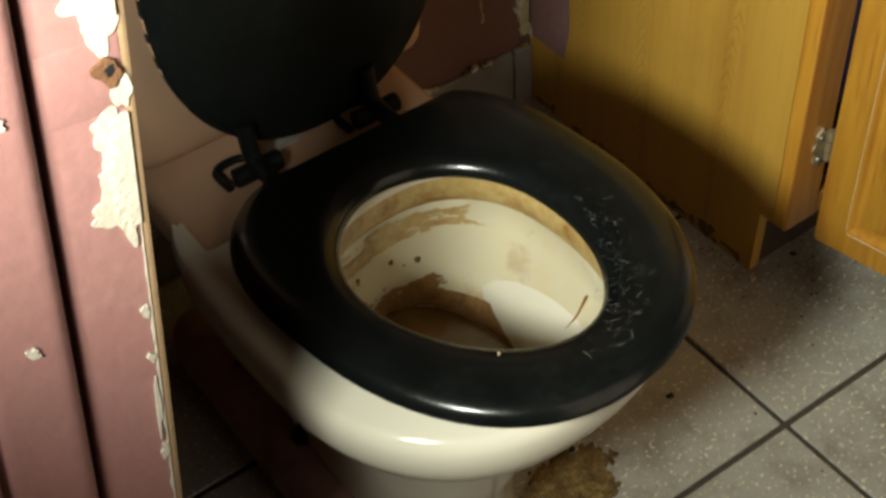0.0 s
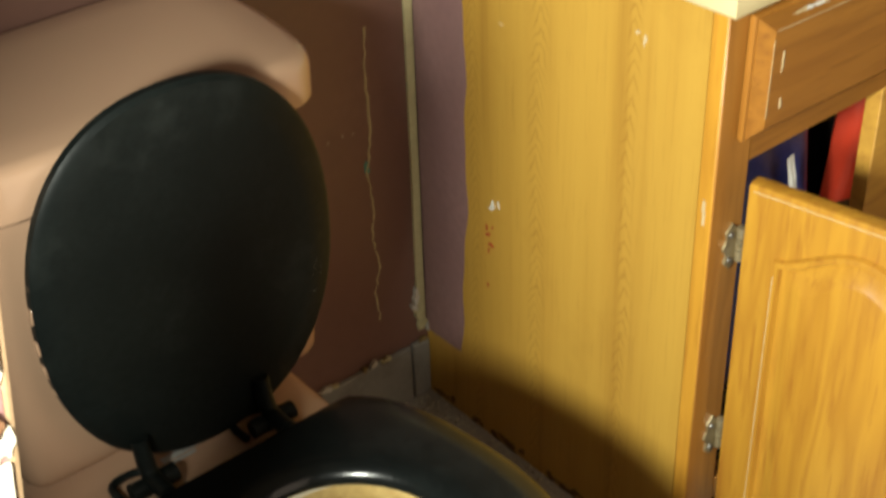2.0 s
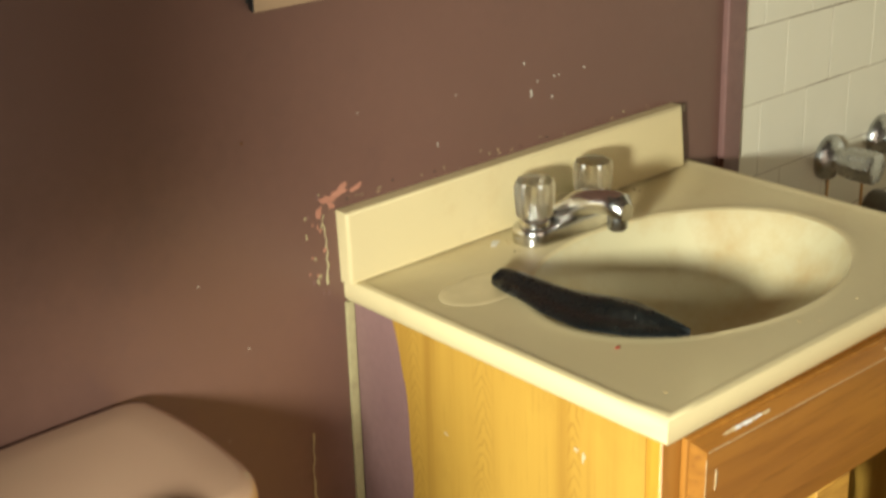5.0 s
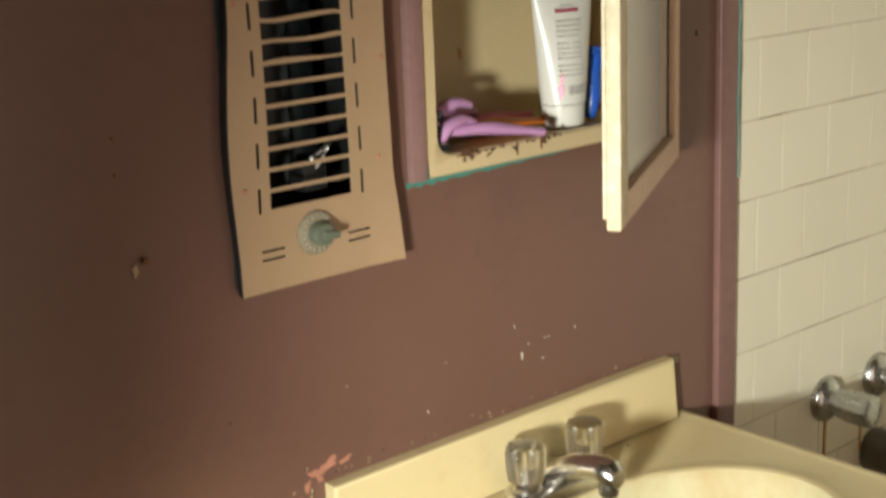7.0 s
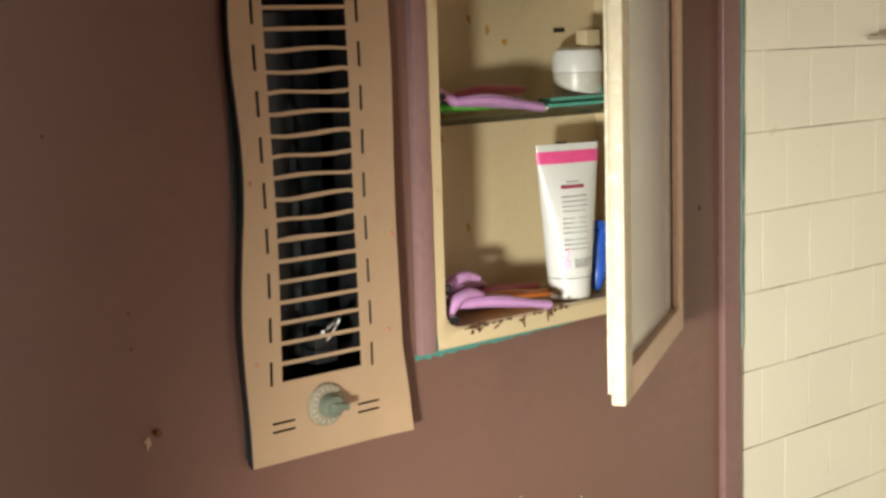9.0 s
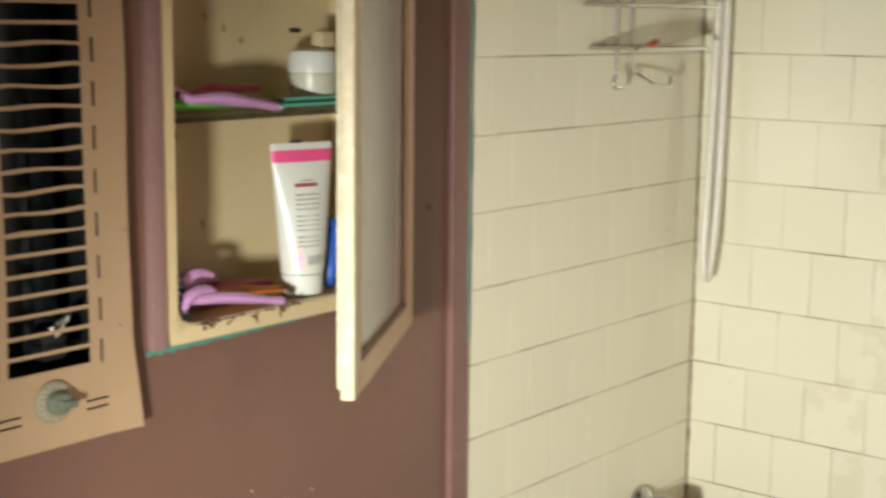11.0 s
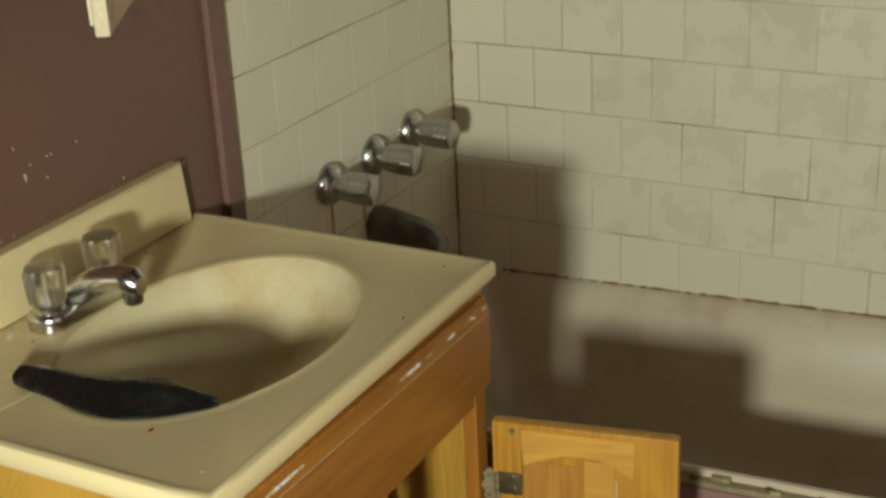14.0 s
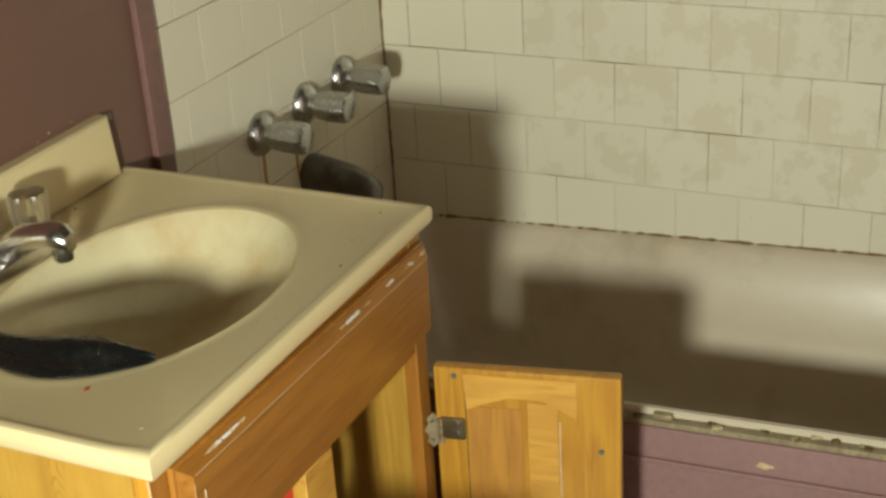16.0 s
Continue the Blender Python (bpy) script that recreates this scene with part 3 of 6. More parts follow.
# tub taps and spout on the tiled end wall
def tub_tap(x, z):
    tap = thing("tub_tap", (x, -0.004, z), "dull chrome tub tap with round flange and lobed handle", "tap", "tub taps")
    rot = Matrix.Rotation(radians(90), 4, "X")
    part("flange", lathe([(0, 0), (0.0355, 0), (0.036, 0.004), (0.0335, 0.011), (0.027, 0.016), (0.019, 0.021), (0.017, 0.032), (0, 0.032)], 32), M_DULL, tap, at=rot)
    bm = bmesh.new()
    rings = []
    for z0, r in ((0.028, 0.016), (0.031, 0.0215), (0.05, 0.024), (0.078, 0.0248), (0.088, 0.0235), (0.0905, 0.019)):
        rings.append([bm.verts.new(((r + 0.0016 * math.cos(6 * a)) * math.cos(a), (r + 0.0016 * math.cos(6 * a)) * math.sin(a), z0)) for a in (2 * math.pi * i / 40 for i in range(40))])
    bridge(bm, rings)
    bm.faces.new(rings[-1])
    bm.faces.new(rings[0])
    part("handle", bm, M_DULL, tap, at=rot)
    return tap


for x, z in ((0.935, 0.662), (1.078, 0.664), (1.213, 0.668)):
    tub_tap(x, z)
spout = thing("tub_spout", (1.078, -0.004, 0.535), "heavy dark chrome tub spout below the taps", "spout")
bm = bmesh.new()
rings = []
for d, r, zc in ((0.0, 0.036, 0), (0.004, 0.0375, 0), (0.04, 0.034, -0.001), (0.085, 0.03, -0.006), (0.115, 0.026, -0.014), (0.13, 0.02, -0.021), (0.134, 0.008, -0.025)):
    rings.append([bm.verts.new((r * math.cos(a), -d, zc + r * (1 if math.sin(a) > 0 else 1.05) * math.sin(a))) for a in (2 * math.pi * i / 28 for i in range(28))])
bridge(bm, rings)
bm.faces.new(rings[-1])
bm.faces.new(rings[0])
part("body", bm, M_SPOUT, spout)
part("outlet", lathe([(0.0, -0.048), (0.011, -0.048), (0.013, -0.044), (0.013, -0.015), (0, -0.015)], 16), M_DARK, spout, at=pose(0, -0.105, 0))
solo("rust_run", box(-0.003, 0.003, -0.0012, 0, -0.09, 0.0, 0.0004, 1), M_RUSTRUN, "ochre rust run on tile below a tap", "stain", at=pose(0.94, -0.0045, 0.628))
solo("rust_run", box(-0.0025, 0.0025, -0.0012, 0, -0.055, 0.0, 0.0004, 1), M_RUSTRUN, "ochre rust run on tile beside the spout", "stain", at=pose(1.04, -0.0045, 0.60))

# hose that hangs in the tub corner
hose = thing("shower_hose", (0, 0, 0), "milky white plastic hose hanging in a loop", "hose")
part("tube", tube(curve([(1.335, -0.06, 1.9), (1.330, -0.06, 1.6), (1.322, -0.06, 1.35), (1.308, -0.062, 1.17), (1.302, -0.064, 1.10), (1.308, -0.066, 1.074), (1.318, -0.068, 1.085), (1.330, -0.070, 1.16), (1.338, -0.07, 1.3), (1.343, -0.07, 1.6), (1.345, -0.07, 1.9)], 10), 0.0075, 12), M_HOSE, hose)
part("bracket", box(1.31, 1.365, -0.085, -0.0045, 1.88, 1.93, 0.008, 3), M_WHITE, hose)

# wire shower caddy
caddy = thing("shower_caddy", (0, 0, 0), "chrome wire shower caddy with shelves and hooks", "shower caddy")
W = 0.0028
for z, x0, x1 in ((1.545, 0.98, 1.25), (1.478, 1.0, 1.225)):
    part("shelf_rim", tube(curve([(x0, -0.012, z), (x0, -0.085, z), (x0 + 0.02, -0.1, z), (x1 - 0.02, -0.1, z), (x1, -0.085, z), (x1, -0.012, z), (x0, -0.012, z)], 6), W, 8), M_CHROME, caddy)
    for k in range(7):
        x = x0 + (x1 - x0) * (k + 0.5) / 7
        part("shelf_wire", tube([(x, -0.012, z), (x, -0.1, z)], W * 0.6, 6), M_CHROME, caddy)
for x in (1.085, 1.13):
    part("upright", tube([(x, -0.008, 1.44), (x, -0.008, 1.95)], W, 8), M_CHROME, caddy)
part("hook_bar", tube(curve([(1.02, -0.05, 1.436), (1.012, -0.05, 1.426), (1.02, -0.052, 1.415), (1.055, -0.05, 1.42), (1.10, -0.03, 1.44), (1.14, -0.05, 1.42), (1.18, -0.052, 1.415), (1.19, -0.05, 1.43)], 6), W, 8), M_CHROME, caddy)
solo("razor", tube(curve([(1.09, -0.07, 1.4835), (1.12, -0.06, 1.488), (1.15, -0.04, 1.486)], 5), 0.007, 10, flat=0.7), M_RED, "red plastic razor lying on the wire caddy", "razor")

# window over the tub: only its sill corner comes into view
win = thing("window_1", (0, 0, 0), "painted window frame and sill in the tiled wall", "window", kind="structure")
part("window_sill", box(TUB_X - 0.012, TUB_X + 0.13, WIN_Y1, WIN_Y0, WIN_Z0 - 0.022, WIN_Z0 - 0.0005, 0.005, 2), M_CREAMWOOD, win)
part("window_frame", box(TUB_X + 0.03, TUB_X + 0.07, WIN_Y0 - 0.05, WIN_Y0, WIN_Z0, WIN_Z1, 0.004), M_CREAMWOOD, win)
part("window_frame", box(TUB_X + 0.03, TUB_X + 0.07, WIN_Y1, WIN_Y1 + 0.05, WIN_Z0, WIN_Z1, 0.004), M_CREAMWOOD, win)
part("window_frame", box(TUB_X + 0.03, TUB_X + 0.07, WIN_Y1 + 0.05, WIN_Y0 - 0.05, WIN_Z0, WIN_Z0 + 0.05, 0.004), M_TERRA, win)
part("window_frame", box(TUB_X + 0.03, TUB_X + 0.07, WIN_Y1 + 0.05, WIN_Y0 - 0.05, WIN_Z1 - 0.05, WIN_Z1, 0.004), M_CREAMWOOD, win)
part("pane", box(TUB_X + 0.045, TUB_X + 0.05, WIN_Y1 + 0.05, WIN_Y0 - 0.05, WIN_Z0 + 0.05, WIN_Z1 - 0.05), M_WINDOWDARK, win)
shell("wall_outside", box(TUB_X + 0.15, TUB_X + 0.2, ROOM_N, 0.14, -0.05, ROOM_TOP), M_DARK, "dark night outside the window", "wall")


# ---------------------------------------------------------------- toilet
TX = -0.457
toilet = thing("toilet", (TX, 0, 0), "old toilet, cream bowl, tan tank, stained inside, lid up", "toilet")


def egg(w, front, back, y_mid, z, n=64, sharp=2.15, dx=0.0, rear=2.3):
    """An egg-shaped loop: half width w, reaching front (-y) and back (+y) of y_mid."""
    out = []
    for i in range(n):
        a = 2 * math.pi * i / n
        c, s = math.cos(a), math.sin(a)
        back_power = min(rear, 1.9) if dx and c > 0 else rear
        ex = 2 / (back_power if s > 0 else sharp)
        x = w * math.copysign(abs(c) ** ex, c)
        y = (back if s > 0 else front) * math.copysign(abs(s) ** ex, s)
        out.append((x + dx, y_mid + y, z))
    return out


def turned(loop, degrees, dx=0.0, y_mid=-0.475):
    """The loop swung about its middle, and moved sideways by dx."""
    c, s = math.cos(radians(degrees)), math.sin(radians(degrees))
    return [(dx + x * c - (y - y_mid) * s, y_mid + x * s + (y - y_mid) * c, z) for x, y, z in loop]


def loops(rows, close_last=True, close_first=False):
    bm = bmesh.new()
    rings = [[bm.verts.new(p) for p in r] for r in rows]
    bridge(bm, rings)
    if close_last:
        bm.faces.new(rings[-1])
    if close_first:
        bm.faces.new(rings[0])
    return bm


YM = -0.475
D = -0.008
SWING = 7.5


def outside(w, front, back, z, dx=D, y_mid=YM, deg=3.0, rear=3.4, sharp=2.3):
    return turned(egg(w, front, back, y_mid, z, rear=rear, sharp=sharp, dx=1e-6), deg, dx, y_mid)


part("bowl", loops([outside(0.105, 0.15, 0.26, 0.0, -0.028, -0.38, 0, 2.3), outside(0.105, 0.15, 0.26, 0.01, -0.028, -0.38, 0, 2.3), outside(0.09, 0.135, 0.24, 0.05, -0.03, -0.40, 0, 2.3), outside(0.083, 0.13, 0.22, 0.11, -0.032, -0.42, 0, 2.3),
                    outside(0.088, 0.135, 0.21, 0.17, -0.03, -0.44, 0, 2.3), outside(0.100, 0.140, 0.21, 0.225, -0.026, -0.452, 1), outside(0.124, 0.150, 0.22, 0.262, -0.020, -0.464, 2), outside(0.152, 0.166, 0.235, 0.285), outside(0.173, 0.182, 0.245, 0.306), outside(0.182, 0.190, 0.25, 0.327),
                    outside(0.183, 0.193, 0.25, 0.350), outside(0.179, 0.190, 0.25, 0.361), outside(0.172, 0.184, 0.24, 0.366), turned(egg(0.112, 0.158, 0.108, YM, 0.366), SWING), turned(egg(0.109, 0.155, 0.105, YM, 0.360), SWING), turned(egg(0.107, 0.152, 0.103, YM, 0.352), SWING)], close_last=False), M_PORC, toilet)
part("bowl_inside", loops([turned(egg(0.108, 0.159, 0.104, YM, 0.354), SWING), turned(egg(0.107, 0.155, 0.102, YM, 0.33), SWING), turned(egg(0.112, 0.162, 0.110, YM, 0.318), SWING), turned(egg(0.108, 0.152, 0.105, YM, 0.29), SWING), turned(egg(0.09, 0.125, 0.1, YM + 0.005, 0.235), SWING), turned(egg(0.065, 0.085, 0.095, YM + 0.02, 0.19), SWING), turned(egg(0.045, 0.05, 0.06, YM + 0.035, 0.16), SWING), turned(egg(0.035, 0.035, 0.04, YM + 0.04, 0.135), SWING)]), M_BOWL, toilet, "inside of the bowl with brown and ochre stains")
part("rim_stain", loops([turned(egg(0.119, 0.170, 0.116, YM, 0.3668), SWING), turned(egg(0.111, 0.158, 0.1075, YM, 0.3665), SWING), turned(egg(0.1074, 0.158, 0.1035, YM, 0.353), SWING), turned(egg(0.1062, 0.1542, 0.1012, YM, 0.331), SWING), turned(egg(0.1108, 0.1612, 0.109, YM, 0.319), SWING)], close_last=False), surface("ochre_limescale", (0.5, 0.34, 0.12), (0.58, 0.43, 0.19), 0.4, scale=16, fine=120, relief=0.15, stain=(0.3, 0.15, 0.04), stain_scale=22, stain_from=0.52, stain_to=0.66), toilet, "ochre limescale under the rim")
# brown foot with near-black blotches
part("base", box(-0.155, 0.115, -0.47, -0.12, 0.0, 0.085, 0.04, 5), surface("blotched_brown_foot", (0.40, 0.25, 0.185), (0.30, 0.18, 0.13), 0.35, scale=14, fine=90, relief=0.1, stain=(0.06, 0.035, 0.02), stain_scale=16, stain_from=0.5), toilet, "brown foot of the toilet with darker blotches")
part("bolt_cap", lathe([(0.013, 0.0), (0.013, 0.004), (0.009, 0.012), (0, 0.014)], 16), M_DARK, toilet, at=pose(-0.115, -0.36, 0.083))
part("water", loops([turned(egg(0.0648, 0.0845, 0.0945, YM + 0.02, 0.1905), SWING)]), surface("murky_brown_water", (0.17, 0.09, 0.028), (0.24, 0.14, 0.05), 0.06, scale=30, fine=60, relief=0.0), toilet, "murky brown water")
part("deck", box(-0.172, 0.110, -0.352, -0.055, 0.315, 0.367, 0.014, 4), M_TAN, toilet)
part("tank", box(-0.17, 0.150, -0.232, -0.022, 0.362, 0.665, 0.03, 5), M_TAN, toilet)
half = curve([(0.0, -0.012, 0), (0.12, -0.012, 0), (0.166, -0.018, 0), (0.177, -0.05, 0), (0.181, -0.11, 0), (0.179, -0.165, 0), (0.172, -0.218, 0), (0.152, -0.245, 0), (0.115, -0.254, 0), (0.0, -0.258, 0)], 6)
ring = [(p.x - 0.003, p.y) for p in half] + [(-p.x - 0.003, p.y) for p in reversed(half[1:-1])]


def lid_ring(inset, z):
    return [(-0.003 + (x + 0.003) * (1 - inset / 0.17), -0.13 + (y + 0.13) * (1 - inset / 0.125), z) for x, y in ring]


bm = loops([lid_ring(0.004, 0.655), lid_ring(0.0, 0.660), lid_ring(0.0, 0.690), lid_ring(0.002, 0.697), lid_ring(0.006, 0.702), lid_ring(0.014, 0.7045), lid_ring(0.05, 0.706)], close_first=True)
part("tank_lid", bm, M_TAN, toilet)
part("print_mark", box(-0.018, 0.018, -0.004, 0.004, 0, 0.0006), M_INK, toilet, at=pose(-0.04, -0.262, 0.3674, 0, 0, 3))
part("print_mark", box(-0.014, 0.014, -0.002, 0.002, 0, 0.0006), M_INK, toilet, at=pose(-0.04, -0.270, 0.3674, 0, 0, 3))

SEAT_Z = 0.381


def seat_out(k, z):
    ring = turned(egg(0.164 - k, 0.216 - k, 0.165 - k, -0.475, z, rear=3.0, sharp=2.23), SWING, -0.002, -0.475)
    return [(x, min(y, -0.329 - 0.4 * k), zz) for x, y, zz in ring]


def seat_in(k, z):
    return turned(egg(0.091 + k, 0.133 + k, 0.101 + k, -0.493, z, rear=1.96, sharp=1.96), 15.5, -0.009, -0.493)


seat = part("seat", loops([seat_out(0.004, SEAT_Z), seat_out(0.0, SEAT_Z + 0.005), seat_out(0.001, SEAT_Z + 0.012), seat_out(0.006, SEAT_Z + 0.0175), seat_out(0.014, SEAT_Z + 0.0205), seat_out(0.028, SEAT_Z + 0.0215), seat_in(0.026, SEAT_Z + 0.021), seat_in(0.014, SEAT_Z + 0.0185),
                           seat_in(0.005, SEAT_Z + 0.0145), seat_in(0.001, SEAT_Z + 0.009), seat_in(0.0, SEAT_Z + 0.004), seat_in(0.004, SEAT_Z - 0.001), seat_out(0.004, SEAT_Z)], close_last=False), M_SEAT, toilet, "worn black wooden seat with grey scratches")
rnd = random.Random(8)
M_SCUFF = surface("pale_scuffs", (0.3, 0.3, 0.27), (0.12, 0.12, 0.11), 0.8, scale=80, relief=0.2)
for k in range(170):
    clump = rnd.choice(((-36, 0.82), (-44, 0.9), (-52, 1.02), (-58, 0.86), (-66, 1.0), (-72, 0.92), (-82, 1.04), (-26, 0.82)))
    a = radians(rnd.gauss(clump[0], 6))
    r = min(1.12, max(0.78, rnd.gauss(clump[1], 0.07)))
    x, y = 0.003 + 0.130 * r * math.cos(a), -0.478 + 0.180 * r * math.sin(a)
    n = rnd.uniform(0.0008, 0.0052)
    bow = rnd.uniform(-0.3, 0.3) * n
    w = rnd.uniform(0.0001, 0.00024)
    part("scratch", tube([(-n, 0, 0), (0, bow, 0), (n, 0, 0)], w, 4, taper=[0.4, 1, 0.4], flat=0.5), M_SCUFF if k % 6 == 0 else M_SCRATCH, seat, at=pose(x, y, SEAT_Z + 0.0215 - 0.03 * max(0, r - 1.03) - 0.03 * max(0, 0.84 - r), 0, 0, rnd.gauss(-40, 45)))
part("chip", blob((0.0016, 0.001), 0.0008, 350, 9, 0.4), M_WORN, seat, at=pose(-0.056, -0.612, SEAT_Z + 0.0215, -90, 0, 0))
part("rust_run", tube(curve([(0.1005, YM - 0.056, 0.292), (0.094, YM - 0.051, 0.265), (0.084, YM - 0.041, 0.238)], 5), 0.0022, 6, taper=[1 - 0.06 * i for i in range(11)], flat=0.4), M_RUSTRUN, toilet)
BOWL = ((0.318, 0.112, 0.162, 0.110, 0.0), (0.29, 0.108, 0.152, 0.105, 0.0), (0.235, 0.09, 0.125, 0.1, 0.005), (0.19, 0.065, 0.085, 0.095, 0.02))


def bowl_wall(a, z):
    """A point on the bowl's inner wall, a hair inside it."""
    for (z1, w1, f1, b1, d1), (z0, w0, f0, b0, d0) in zip(BOWL, BOWL[1:]):
        if z0 <= z <= z1:
            t = (z - z0) / (z1 - z0)
            w, f, b, dy = w0 + (w1 - w0) * t, f0 + (f1 - f0) * t, b0 + (b1 - b0) * t, d0 + (d1 - d0) * t
            c, si = math.cos(a), math.sin(a)
            ex = 2 / (2.3 if si > 0 else 2.15)
            return Vector(turned([(0.985 * w * math.copysign(abs(c) ** ex, c), YM + dy + 0.985 * (b if si > 0 else f) * math.copysign(abs(si) ** ex, si), z + 0.0006)], SWING)[0])


def bowl_stain(a0, a1, z0, z1, seed, cut_at, material):
    """A ragged thin crust on the bowl's inner wall."""
    bm = bmesh.new()
    na, nz = 60, 26
    grid = {}
    for i in range(na):
        for j in range(nz):
            u, v = (i + 0.5) / na, (j + 0.5) / nz
            edge = (4 * u * (1 - u)) ** 0.5 * (4 * v * (1 - v)) ** 0.5
            if edge + 0.55 * noise.noise(Vector((u * 7 + seed, v * 5, seed))) + 0.3 * noise.noise(Vector((u * 22, v * 16 + seed, 0))) < cut_at:
                continue
            quad = []
            for p, q in ((i, j), (i + 1, j), (i + 1, j + 1), (i, j + 1)):
                if (p, q) not in grid:
                    grid[p, q] = bm.verts.new(bowl_wall(radians(a0 + (a1 - a0) * p / na), z0 + (z1 - z0) * q / nz))
                quad.append(grid[p, q])
            bm.faces.new(quad)
    bmesh.ops.recalc_face_normals(bm, faces=bm.faces)
    thicken(bm, 0.0003)
    part("stain", bm, material, toilet)


M_OCHRE = surface("brown_ochre_stain", (0.5, 0.34, 0.14), (0.6, 0.46, 0.24), 0.35, scale=26, fine=140, relief=0.05, stain=(0.28, 0.13, 0.03), stain_scale=24, stain_from=0.5)
bowl_stain(95, 215, 0.245, 0.316, 1.7, 0.62, M_OCHRE)
bowl_stain(30, 120, 0.285, 0.3165, 4.2, 0.72, M_OCHRE)
M_DEPOSIT = surface("brown_deposit", (0.29, 0.15, 0.05), (0.40, 0.23, 0.085), 0.6, scale=50, fine=200, relief=0.3, stain=(0.12, 0.05, 0.015), stain_scale=60, stain_from=0.5)
bowl_stain(-60, 200, 0.1905, 0.215, 8.1, 0.30, M_DEPOSIT)
bowl_stain(40, 110, 0.191, 0.236, 2.6, 0.62, M_DEPOSIT)
bowl_stain(-40, 0, 0.195, 0.222, 12.3, 0.6, M_DEPOSIT)
rnd = random.Random(19)
for k in range(46):
    a = radians(rnd.gauss(150, 38))
    u = rnd.random()
    w, h, z = 0.108 - 0.018 * u, (0.105 - 0.005 * u) if math.sin(a) > 0 else (0.152 - 0.027 * u), 0.29 - 0.055 * u
    ball = bmesh.new()
    bmesh.ops.create_icosphere(ball, subdivisions=1, radius=rnd.uniform(0.0012, 0.0036))
    part("stain_spot", ball, (M_RUSTRUN, M_MOLD, M_RUST)[k % 3], toilet, at=pose(w * math.cos(a) * 1.012, YM + 0.005 * u + h * math.sin(a) * 1.012, z))

lid = loops([egg(0.140, 0.18, 0.178, 0.178, 0.0), egg(0.1445, 0.184, 0.182, 0.178, 0.003), egg(0.1445, 0.184, 0.182, 0.178, 0.011), egg(0.139, 0.18, 0.178, 0.178, 0.015), egg(0.115, 0.15, 0.15, 0.178, 0.0165)], close_first=True)
lid_ob = part("lid", lid, M_BLACK, toilet, "raised black wooden lid, scuffed at its edge", at=pose(-0.0015, -0.2605, 0.379, 90, 0, 0))

for k, deg in enumerate((150, 162, 172, 182, 190, 199, 208)):
    a = radians(deg)
    part("worn_chip", box(-0.0012, 0.0012, -0.007, 0.007, 0.004, 0.011, 0.0006, 1), M_TAN, lid_ob, at=pose(0.145 * math.cos(a), 0.178 + 0.183 * math.sin(a), 0, 0, 0, deg - 180))


rnd = random.Random(23)
for k in range(26):
    u, v = rnd.gauss(0.128, 0.008), rnd.gauss(0.155, 0.02)
    n = rnd.uniform(0.0008, 0.004)
    part("scuff", tube([(-n, 0, 0), (0, 0.2 * n, 0), (n, 0, 0)], rnd.uniform(0.0002, 0.0005), 4, taper=[0.5, 1, 0.5], flat=0.4), M_SCRATCH, lid_ob, at=pose(min(u, 0.136) - 0.003, v, 0.0160 - 0.06 * max(0, min(u, 0.136) - 0.122), 0, 0, rnd.gauss(65, 25)))


def seat_hinge(x):
    h = part("seat_hinge", tube(curve([(0, 0.006, 0.055), (0, 0.001, 0.03), (0, -0.008, 0.018), (0, -0.036, 0.018)], 6), 0.0085, 10), M_BLACK, toilet, "black hinge", at=pose(x, -0.285, 0.367))
    part("barrel", tube([(-0.022, -0.006, 0.010), (0.024, -0.006, 0.010)], 0.009, 12), M_BLACK, h)
    part("loop", tube(curve([(-0.03, -0.01, 0.006), (-0.03, 0.016, 0.006), (-0.012, 0.022, 0.006), (0.006, 0.014, 0.006), (0.008, -0.008, 0.006)], 5), 0.004, 8), M_BLACK, h)
    return h


seat_hinge(-0.082)
seat_hinge(0.045)

bm = bmesh.new()
grid = {}
for i in range(46):
    for j in range(46):
        u, v = (i - 22.5) / 22.5, (j - 22.5) / 22.5
        d = 1 - math.hypot(u, v) + 0.5 * noise.noise(Vector((u * 2.2 + 4, v * 2.2, 1))) + 0.35 * noise.noise(Vector((u * 7, v * 7, 5)))
        if d > 0.12:
            quad = []
            for p, q in ((i, j), (i + 1, j), (i + 1, j + 1), (i, j + 1)):
                if (p, q) not in grid:
                    up = 0.0035 + 0.0035 * noise.noise(Vector((p * 0.31, q * 0.31, 2))) + 0.003 * noise.noise(Vector((p * 0.9, q * 0.9, 7)))
                    grid[p, q] = bm.verts.new(((p - 23) * 0.0026, (q - 23) * 0.0021, max(0.0008, up)))
                quad.append(grid[p, q])
            bm.faces.new(quad)
base = bmesh.ops.extrude_face_region(bm, geom=bm.faces[:])
for v in [g for g in base["geom"] if isinstance(g, bmesh.types.BMVert)]:
    v.co.z = 0.0
bmesh.ops.recalc_face_normals(bm, faces=bm.faces)
solo("floor_grime", bm, surface("rusty_floor_crust", (0.13, 0.075, 0.02), (0.27, 0.19, 0.06), 0.9, scale=55, fine=260, relief=0.6, stain=(0.05, 0.028, 0.012), stain_scale=70, stain_from=0.5), "crusty brown grime on the floor by the toilet foot", "dirt", at=pose(-0.358, -0.528, 0.0002, 0, 0, 20))

